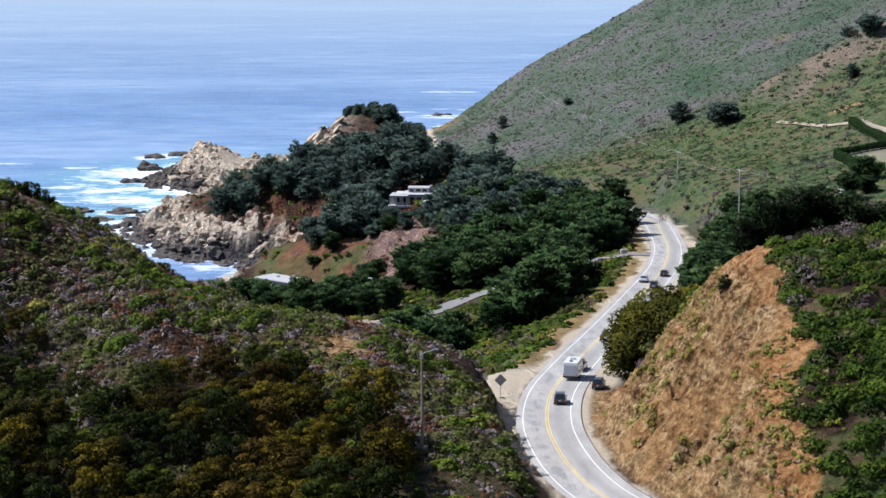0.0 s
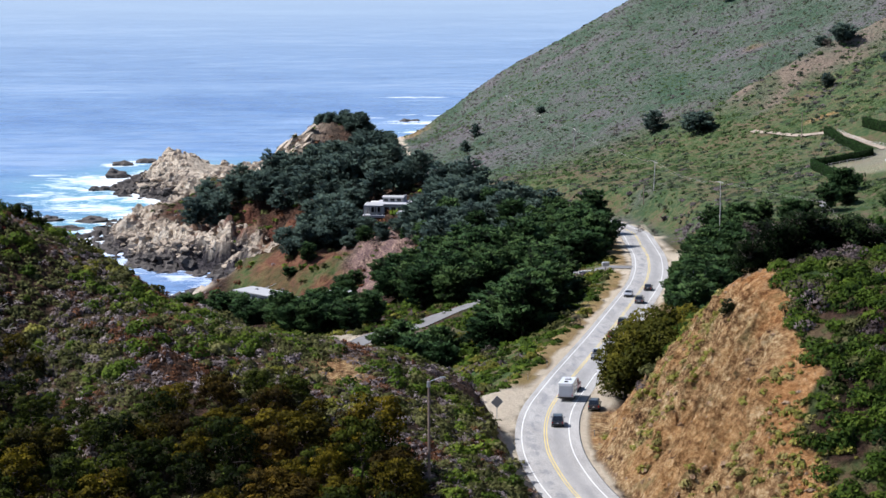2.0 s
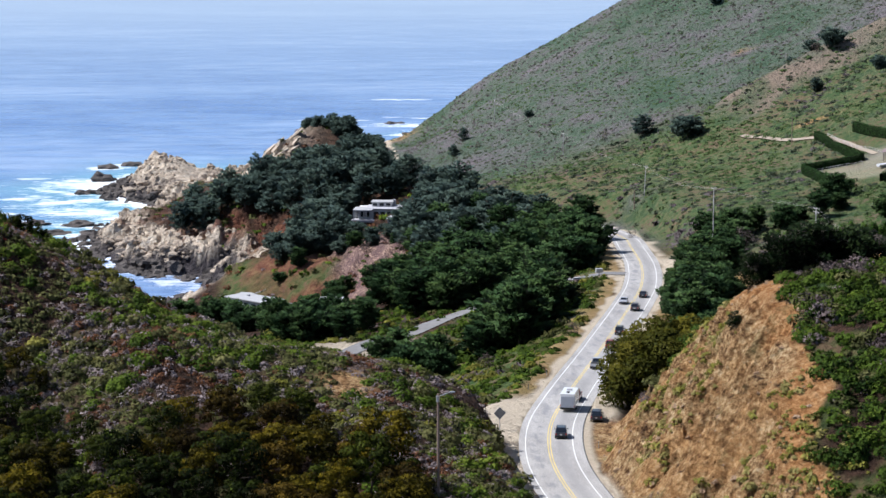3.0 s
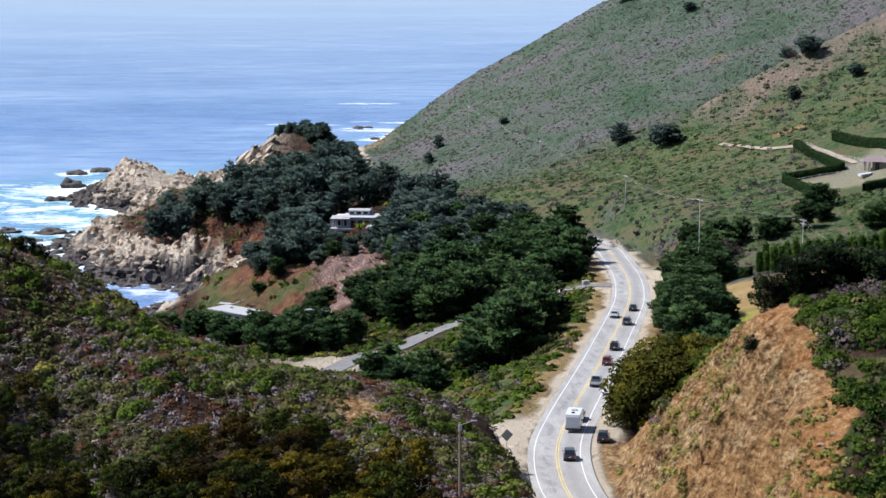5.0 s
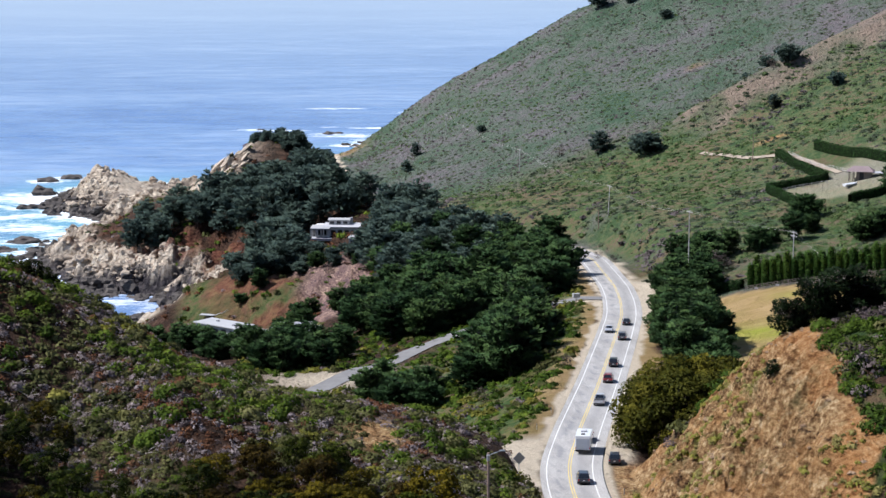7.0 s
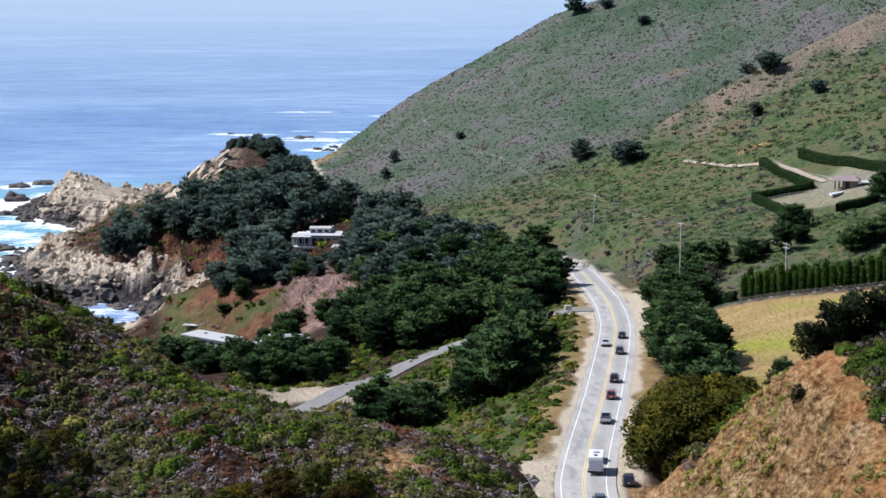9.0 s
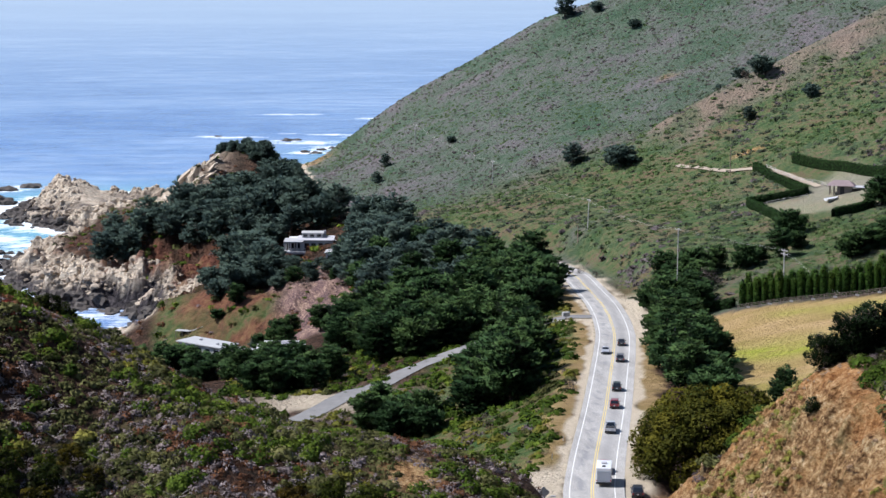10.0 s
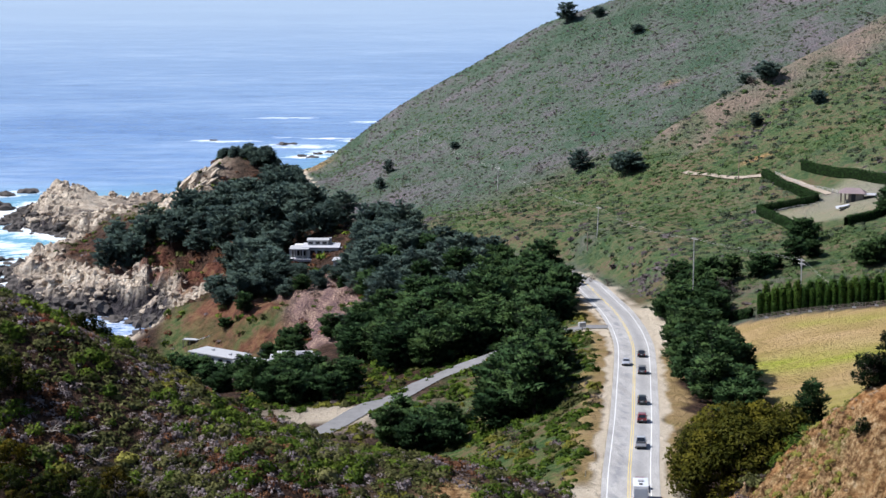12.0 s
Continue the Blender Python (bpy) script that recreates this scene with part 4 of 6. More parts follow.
for x, y, s in ((-53.4, 279.8, 1.1), (-52.4, 278.0, 0.9), (-62.1, 286.0, 1.1), (-64.2, 287.4, 0.9), (-60.0, 283.2, 0.8), (-66.0, 285.0, 1.0), (-47.5, 272.5, 0.8), (-44.0, 270.0, 0.9)):
    root = new("dead_shrub")
    for i in range(9):
        a, up = i * 2.4 + _rng.rand(), _rng.uniform(0.3, 1.0)
        bm, q, r = bmesh.new(), Vector((0, 0, -0.2)), 0.075
        for k in range(4):
            e = q + Vector((math.cos(a) * 0.42, math.sin(a) * 0.42, 0.38 * up - 0.05 * k))
            tube(bm, q, e, r, r * 0.72, 5)
            if k:
                tube(bm, q, q + Vector((math.cos(a + 0.9) * 0.45, math.sin(a + 0.9) * 0.45, 0.30 * up)), r * 0.6, r * 0.2, 4)
            q, r, a = e, r * 0.72, a + _rng.uniform(-0.5, 0.5)
        part("branch", bm, M_DEAD, root)
    tagged(root, "bleached leafless dead shrub with bare pale branches", "dead shrub", "dead shrubs")
    root.matrix_basis = stand(x, y, _rng.uniform(0, 6.28), s * 1.25, s * 1.25, 0.0)
lo = dome_lobes(_rng, 13.0, 7.6)
crown = lobes_mesh("crown", _rng, lo, 30.0, 0.26, M_ROUND, 0.8, 0.45)
t = tree_thing("round_tree", "large round olive-green tree beside the dirt turnout", "tree", trunk_mesh("trunk", _rng, 10, 0.5, [(a, b, c - 0.3) for a, b, c, _r, _h in lo[::3]]), crown)
t.matrix_basis = stand(39.6, 336, 0.4, 1.60, 1.52)
for x, y, s in ((71.4, 411, 1.0), (53.2, 452, 0.30)):
    crown, tips = plume_mesh("crown", _rng, 8.6, 3.3, 26, 22.0, 0.40, M_CYPRESS, 0.04, 0.30)
    t = tree_thing("small_round_tree", "small dark green tree at the edge of the straw field" if s > 0.5 else "low dark green bush on the dirt shoulder of the highway", "tree", trunk_mesh("trunk", _rng, 7.0, 0.2, tips[::4]), crown, "field trees")
    t.matrix_basis = stand(x, y, 0.3, s, s * (1.0 if s > 0.5 else 0.7))

# wind-bent pines with dead wood on the crest of the cut
for x, y, s, r in ((46.0, 285, 0.85, 0.3), (50.5, 287, 1.12, 1.7), (55, 289, 1.1, 2.9), (60.5, 291, 1.1, 4.0), (42.3, 285, 0.66, 5.0), (53, 294, 0.95, 0.9), (37.6, 274.5, 0.28, 1.0)):
    crown, tips = plume_mesh("crown", _rng, 7.5, 4.4, 24, 30.0, 0.32, M_PINE, 0.06, 0.30, 0.74)
    lo = [(a * 0.85, b * 0.85, c, 1.25, 0.8) for a, b, c in tips]
    twig = lobes_mesh("dead_branches", _rng, lo[1::2], 9.0, 0.40, M_TWIG, 1.3, 0.0, 0.5, 0.09)
    t = tree_thing("windswept_pine", "low windswept dark pine with dead grey branches on the crest", "tree", trunk_mesh("trunk", _rng, 6, 0.25, [(a, b, c) for a, b, c, _r, _h in lo]), crown, "crest pines", twig)
    t.matrix_basis = stand(x, y, r, s)

# bare grey thickets
for x, y, s in ((74.6, 784, 0.62), (92, 742, 0.42), (20, 842, 0.5), (30, 838, 0.4), (86, 540, 0.9), (12, 410, 0.5), (-2, 662, 0.6), (6, 655, 0.6), (-14, 668, 0.55), (152, 772, 0.5), (30, 420, 0.4), (67, 628, 0.4), (70, 618, 0.4)):
    lo = round_lobes(_rng, 6.5, 4.2, 12, 0.2)
    t = tree_thing("bare_tree", "bare grey-brown leafless tree with fine twigs", "tree", trunk_mesh("trunk", _rng, 5, 0.2, [(a, b, c) for a, b, c, _r, _h in lo]), lobes_mesh("crown", _rng, lo, 3.2, 0.36, M_TWIG, 1.3, 0.1), "bare trees")
    t.matrix_basis = stand(x, y, _rng.uniform(0, 6), s)


# ---------------------------------------------------------------- scrub
def shrub_base(rng, n, size, flat=0.62, loose=0.26):
    d = unit(rng.normal(size=(n, 3)))
    d[:, 2] = np.abs(d[:, 2])
    lump = 1 + 0.22 * np.sin(d[:, :1] * 5 + rng.rand() * 6) * np.cos(d[:, 1:2] * 4 + rng.rand() * 6)
    c = d * rng.uniform(0.72, 1.05, (n, 1)) * lump * np.array([1, 1, flat])
    return sprays(rng, c, d + np.array([0, 0, 0.3]), size, loose, 0.55).reshape(-1, 3), unit(d * np.array([1, 1, 1 / flat]) + np.array([0, 0, 0.2]))


def scrub(name, label, material, places, rng, n=64, size=0.42, flat=0.62, sink=0.12, loose=0.26):
    """One mass of shrubs; places: rows of x, y, radius."""
    bases = [shrub_base(rng, n, size, flat, loose) for _ in range(5)]
    p = np.asarray(places, float)
    z = land(p[:, 0], p[:, 1])
    vs, tone, ns = [], [], []
    for k in range(5):
        q, zz = p[k::5], z[k::5]
        if not len(q):
            continue
        a = rng.uniform(0, 6.28, len(q))
        b, bn = bases[k]
        x = b[None, :, 0] * np.cos(a)[:, None] - b[None, :, 1] * np.sin(a)[:, None]
        y = b[None, :, 0] * np.sin(a)[:, None] + b[None, :, 1] * np.cos(a)[:, None]
        r = q[:, 2:3]
        hgt = rng.uniform(0.75, 1.25, (len(q), 1))
        vs.append(np.stack([q[:, 0:1] + x * r, q[:, 1:2] + y * r, zz[:, None] - sink * r + b[None, :, 2] * r * hgt], -1).reshape(-1, 3))
        ns.append(np.stack([bn[None, :, 0] * np.cos(a)[:, None] - bn[None, :, 1] * np.sin(a)[:, None], bn[None, :, 0] * np.sin(a)[:, None] + bn[None, :, 1] * np.cos(a)[:, None], np.repeat(bn[None, :, 2], len(q), 0)], -1).reshape(-1, 3))
        tone.append(np.repeat(np.clip(rng.normal(0.5, 0.25, len(q)), 0, 1), len(b)))
    v = np.concatenate(vs)
    me = raw_mesh(name, v, np.arange(len(v)).reshape(-1, 3), material, smooth=False)
    add_attr(me, "tone", np.concatenate(tone))
    add_soft(me, rng, np.concatenate(ns))
    return tagged(new(name, me), label, "scrub", kind="stuff")


def strewn(rng, x0, x1, y0, y1, n, r0, r1, ok):
    """Random places in a rectangle with radii, thinned by ok(x, y), an array of chances."""
    x, y = rng.uniform(x0, x1, n), rng.uniform(y0, y1, n)
    keep = rng.rand(n) < ok(x, y)
    return np.stack([x, y, rng.uniform(0, 1, n) ** 1.6 * (r1 - r0) + r0], 1)[keep]


def mixed(prefix, where, places, rng, n, size, shares, flat=0.62):
    """Splits places among kinds of shrub by patches of noise."""
    v = fbm(places[:, 0], places[:, 1], shares["patch"], 3, 51) * 0.75 + rng.normal(0, 0.28, len(places))
    lims = np.quantile(v, np.cumsum([s for _k, s in shares["kinds"]])[:-1])
    idx = np.searchsorted(lims, v)
    for i, (kind, _s) in enumerate(shares["kinds"]):
        mat, word = {"green": (M_GREEN, "bright green"), "sage": (M_SAGE, "grey-mauve"), "brown": (M_BROWN, "dry reddish-brown"), "moss": (M_MOSS, "dull olive"), "yellow": (M_YELLOW, "yellow-green"), "far_moss": (M_FAR_MOSS, "pale olive"), "far_sage": (M_FAR_SAGE, "pale mauve"), "far_green": (M_FAR_GREEN, "soft green")}[kind]
        if (idx == i).any():
            scrub(kind.replace("far_", "") + "_" + prefix, word + " coastal scrub " + where, mat, places[idx == i], rng, int(n * (1.1 if kind in ("sage", "brown") else 1)), size * (0.8 if kind in ("sage", "brown") else 1), flat, 0.12, 0.8 if kind in ("sage", "brown") else 0.55)


def hill_ok(x, y):
    d = road_d(x, y)
    bare = bump(x, y, -14, 280, 5.5, 6) + bump(x, y, -34, 262, 7, 9) * 0.7
    ridge = np.interp(x, [-80, -55, -40, -15, 8], [306, 303, 288, 290, 292])
    return step(6.8, 9.5, -d) * (1 - step(18, 26, y - ridge)) * np.clip(1 - bare, 0, 1) * (1 - 0.8 * left_cut(x, y)) * (1 - 0.8 * (y < np.interp(x, [-70, -62, -57, -52, -47, -43, -39, -36, -28, -20, -15, -9, -5], [272, 270, 266, 261, 255, 251, 252, 260, 267, 265, 254, 244, 236])))


_r2 = np.random.RandomState(23)
p = strewn(_r2, -84, 10, 214, 332, 17000, 0.35, 1.0, hill_ok)
mixed("hill_cover", "low between the bushes of the near hillside", p, _r2, 34, 0.36, {"patch": 9, "kinds": (("moss", 0.42), ("sage", 0.42), ("brown", 0.16))}, 0.75)
p = strewn(_r2, -84, 10, 214, 332, 6200, 0.5, 1.75, lambda x, y: hill_ok(x, y) * step(-0.7, 0.15, fbm(x, y, 10, 3, 52)) * np.where(y < 272, 0.5, 0.9) * np.interp(x, [-70, -54], [0.42, 1]) * np.clip(1 - bump(x, y, -65, 289, 8, 9), 0.15, 1) * (1 - 0.65 * step(-6, -2, x) * step(276, 284, y)))
mixed("hill_bush", "in rounded clumps on the near hillside", p, _r2, 190, 0.20, {"patch": 12, "kinds": (("green", 0.58), ("moss", 0.36), ("yellow", 0.06))}, 0.78)


def crest_ok(x, y):
    e = x - cut_edge(y) + 2.2 * fbm(x, y, 7, 3, 21)
    gap = bump(x, y, 46, 230.5 - 0.15 * (x - 46), 9, 1.0)
    return step(-0.9, 0.5, e) * step(8, 11, road_d(x, y)) * np.clip(1 - gap * 1.2, 0, 1)


p = strewn(_r2, 26, 76, 206, 306, 3300, 0.6, 1.8, crest_ok)
mixed("crest_scrub", "on top of the road cut", p, _r2, 130, 0.22, {"patch": 8, "kinds": (("green", 0.74), ("moss", 0.14), ("sage", 0.12))}, 0.75)


def valley_ok(x, y):
    d = road_d(x, y)
    car_park = bump(x, y, -20, 468, 12, 10)
    lane = np.abs(y - np.interp(x, [-24, -15.5, -4.4, 5, 19, 27, 43, 56], [452, 470, 483, 497, 512, 523, 534, 530])) < 3.2
    return step(7.4, 10.5, -d + 1.5 * fbm(x, y, 8, 2, 71)) * np.clip(1 - car_park * 1.6, 0, 1) * ~lane


p = strewn(_r2, -40, 52, 338, 560, 3400, 0.6, 1.9, valley_ok)
mixed("valley_scrub", "on the bank below the highway", p, _r2, 46, 0.42, {"patch": 14, "kinds": (("green", 0.66), ("moss", 0.16), ("yellow", 0.14), ("sage", 0.04))})


def apron_ok(x, y):
    d = road_d(x, y)
    yard = (x > 122) & (x < 162) & (y > 600) & (y < 690) & ((y < 648) | (x > 140))
    fld = (y < 530 - 0.4 * (x - 85)) & (x > 66)
    return step(8, 14, d) * ~yard * ~fld * (1 - 0.85 * dry_slope(x, y))


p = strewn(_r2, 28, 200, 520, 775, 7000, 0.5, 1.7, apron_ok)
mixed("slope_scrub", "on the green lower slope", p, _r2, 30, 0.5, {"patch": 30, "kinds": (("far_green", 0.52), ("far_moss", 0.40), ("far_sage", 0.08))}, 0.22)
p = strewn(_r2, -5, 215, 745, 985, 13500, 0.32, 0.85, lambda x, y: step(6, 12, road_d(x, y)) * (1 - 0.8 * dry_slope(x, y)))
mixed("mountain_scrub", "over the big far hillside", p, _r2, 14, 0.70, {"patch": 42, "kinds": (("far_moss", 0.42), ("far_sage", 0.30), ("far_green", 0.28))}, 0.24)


def head_ok(x, y):
    return step(10, 24, coast(x, y)) * np.where(y < 700, 0.55, 0.8) * step(7, 10, -road_d(x, y))


p = strewn(_r2, -110, 40, 600, 960, 2600, 0.7, 2.0, head_ok)
mixed("headland_scrub", "on the headland", p, _r2, 26, 0.5, {"patch": 26, "kinds": (("moss", 0.34), ("green", 0.30), ("brown", 0.24), ("sage", 0.12))})
p = strewn(_r2, 20, 46, 225, 300, 2200, 0.22, 0.8, lambda x, y: step(8, 12, road_d(x, y)) * (1 - step(22, 26, road_d(x, y))) * step(-0.2, 0.4, fbm(x, y, 12, 3, 61) + 0.3 * step(258, 280, y)))
scrub("cut_grass", "tufts of yellow-green grass on the bare road cut", M_STRAW, p[::2], _r2, 40, 0.42, 0.9)
scrub("cut_weeds", "low green weeds on the bare road cut", M_YELLOW, p[1::2], _r2, 40, 0.42, 0.9)
M_RED_LEAF = make_leaf("red_ice_plant_leaf", (0.07, 0.012, 0.010), (0.20, 0.035, 0.025), (0.30, 0.070, 0.045))
p = strewn(_r2, -73, -60, 297, 306, 60, 0.35, 0.8, lambda x, y: np.clip(bump(x, y, -68.5, 303, 3, 2) + bump(x, y, -64, 300.5, 2.2, 1.4), 0, 1))
scrub("red_ice_plant", "low red ice plant on the top of the scrub hill", M_RED_LEAF, p, _r2, 60, 0.3, 0.5)
scrub("yellow_bush", "rounded yellow-green bush on the scrub hill", M_YELLOW, [(-56.2, 284.5, 1.6)], _r2, 420, 0.2).pop("kind", None)

# ---------------------------------------------------------------- buildings, hedges, poles, vehicles
M_STUCCO = plain("white_stucco", (0.52, 0.515, 0.50), 0.10, 1.2, 0.85)
M_ROOF_WHITE = plain("white_roof_coating", (0.37, 0.37, 0.37), 0.12, 0.6, 0.6)
M_ROOF_GREY = plain("grey_roof_felt", (0.20, 0.20, 0.22), 0.2, 0.8, 0.9)
M_ROOF_PALE = plain("pale_grey_roof", (0.38, 0.38, 0.40), 0.12, 0.7, 0.85)
M_SHED_ROOF = plain("mauve_grey_shingle", (0.22, 0.17, 0.17), 0.2, 2.0, 0.9)
M_WOOD = plain("weathered_wood", (0.20, 0.17, 0.145), 0.25, 4.0, 0.9, 0.1, 0, 0.4)
M_POLE = plain("pole_timber", (0.26, 0.19, 0.15), 0.3, 3.0, 0.9, 0.1, 0, 0.3)
M_POLE_PALE = plain("pale_pole_timber", (0.42, 0.40, 0.38), 0.2, 3.0, 0.85)
M_STEEL = plain("galvanised_steel", (0.50, 0.51, 0.52), 0.12, 5.0, 0.45, 0.5, 0.7)
M_SIGN_BACK = plain("sign_back", (0.20, 0.22, 0.25), 0.12, 5.0, 0.5, 0.5, 0.4)
M_RUBBER = plain("tyre_rubber", (0.018, 0.018, 0.019), 0.2, 9.0, 0.85)
M_RIM = plain("wheel_rim", (0.42, 0.42, 0.43), 0.1, 9.0, 0.35, 0.5, 0.8)
M_TRIM = plain("black_trim", (0.03, 0.03, 0.032), 0.2, 9.0, 0.6)
M_TAIL = plain("red_lamp", (0.42, 0.02, 0.02), 0.1, 9.0, 0.25, 0.6)
M_HEAD = plain("clear_lamp", (0.75, 0.76, 0.78), 0.05, 9.0, 0.15, 0.7)
M_HEDGE = make_leaf("hedge_leaf", (0.012, 0.030, 0.010), (0.026, 0.060, 0.015), (0.055, 0.100, 0.022))
# near-black fill that stands in for shade deep among the leaves
M_CORE = plain("inner_shade", (0.012, 0.020, 0.008), 0.3, 2.0, 0.95, 0.05)


def make_glass(name, c):
    k = Mat(name, 0.06, 0.6)
    return k.color(c).m


M_GLASS = make_glass("dark_glass", (0.018, 0.022, 0.028))


def make_paint(name, c, metallic=0.3):
    k = Mat(name, 0.32, 0.5, metallic)
    k.b.inputs["Coat Weight"].default_value = 0.6
    k.color(k.mix(k.range(k.noise(1.2, 4), 0.3, 0.8, 0, 0.3), c, tuple(min(1, v * 0.8 + 0.06) for v in c)))
    return k.m


def box(bm, x0, x1, y0, y1, z0, z1, bevel=0.0, taper=0.0, rake=(0.0, 0.0)):
    """A box; taper pulls the top in sideways, rake pulls the top's two ends in."""
    v = [bm.verts.new(p) for p in ((x0, y0, z0), (x1, y0, z0), (x1, y1, z0), (x0, y1, z0),
                                   (x0 + taper, y0 + rake[0], z1), (x1 - taper, y0 + rake[0], z1), (x1 - taper, y1 - rake[1], z1), (x0 + taper, y1 - rake[1], z1))]
    f = [bm.faces.new([v[i] for i in q]) for q in ((3, 2, 1, 0), (4, 5, 6, 7), (0, 1, 5, 4), (1, 2, 6, 5), (2, 3, 7, 6), (3, 0, 4, 7))]
    if bevel:
        bmesh.ops.bevel(bm, geom=list({e for q in f for e in q.edges}), offset=bevel, segments=2, affect="EDGES", profile=0.6)
    return bm


def boxed(*a, **k):
    return box(bmesh.new(), *a, **k)


def round_bar(a, b, r0, r1=None, sides=8):
    bm = bmesh.new()
    tube(bm, a, b, r0, r0 if r1 is None else r1, sides)
    return bm


def wheel(parent, x, y, r, w):
    """Tyre and rim, the axle along x."""
    bm = bmesh.new()
    prof = [(-w / 2, r * 0.62), (-w / 2, r * 0.93), (-w * 0.36, r), (w * 0.36, r), (w / 2, r * 0.93), (w / 2, r * 0.62)]
    n, rings = 16, []
    for px, pr in prof:
        rings.append([bm.verts.new((x + px, y + pr * math.cos(6.2832 * i / n), r + pr * math.sin(6.2832 * i / n))) for i in range(n)])
    for a, b in zip(rings, rings[1:]):
        for i in range(n):
            bm.faces.new((a[i], a[(i + 1) % n], b[(i + 1) % n], b[i]))
    wh = part("wheel", bm, M_RUBBER, parent, "black rubber tyre")
    bm = bmesh.new()
    s = 1 if x > 0 else -1
    ring = [bm.verts.new((x + s * w * 0.34, y + r * 0.62 * math.cos(6.2832 * i / n), r + r * 0.62 * math.sin(6.2832 * i / n))) for i in range(n)]
    hub = bm.verts.new((x + s * w * 0.44, y, r))
    for i in range(n):
        bm.faces.new((ring[i], ring[(i + 1) % n], hub))
    part("rim", bm, M_RIM, wh, "pale alloy rim")


def car_body(W, L, h0, h1, nose, tail):
    """Lower body: a rounded hull with wheel arches cut into its sides."""
    bm = bmesh.new()
    ys = [-L / 2, -L / 2 + 0.12, -L / 2 + 0.45, -L * 0.30 - 0.42, -L * 0.30 - 0.30, -L * 0.30 + 0.30, -L * 0.30 + 0.42, 0, L * 0.31 - 0.42, L * 0.31 - 0.30, L * 0.31 + 0.30, L * 0.31 + 0.42, L / 2 - 0.35, L / 2 - 0.1, L / 2]
    arch = [0, 0, 0, 0, 1, 1, 0, 0, 0, 1, 1, 0, 0, 0, 0]
    rows = []
    for y, a in zip(ys, arch):
        e = abs(y) / (L / 2)
        w = W / 2 * (1 - 0.10 * max(0, e - 0.8) / 0.2)
        top = h1 - (nose if y > 0 else tail) * max(0, e - 0.35) / 0.65
        base = h0 + (0.34 if a else 0) + 0.10 * max(0, e - 0.92) / 0.08
        rows.append([bm.verts.new(p) for p in ((-w * 0.9, y, base), (-w, y, max(base + 0.02, h0 + 0.22)), (-w * 0.99, y, top - 0.14), (-w * 0.88, y, top), (w * 0.88, y, top), (w * 0.99, y, top - 0.14), (w, y, max(base + 0.02, h0 + 0.22)), (w * 0.9, y, base))])
    for a, b in zip(rows, rows[1:]):
        for i in range(8):
            j = (i + 1) % 8
            bm.faces.new((a[i], b[i], b[j], a[j]))
    bm.faces.new(rows[0])
    bm.faces.new(rows[-1][::-1])
    bmesh.ops.recalc_face_normals(bm, faces=bm.faces)
    return bm


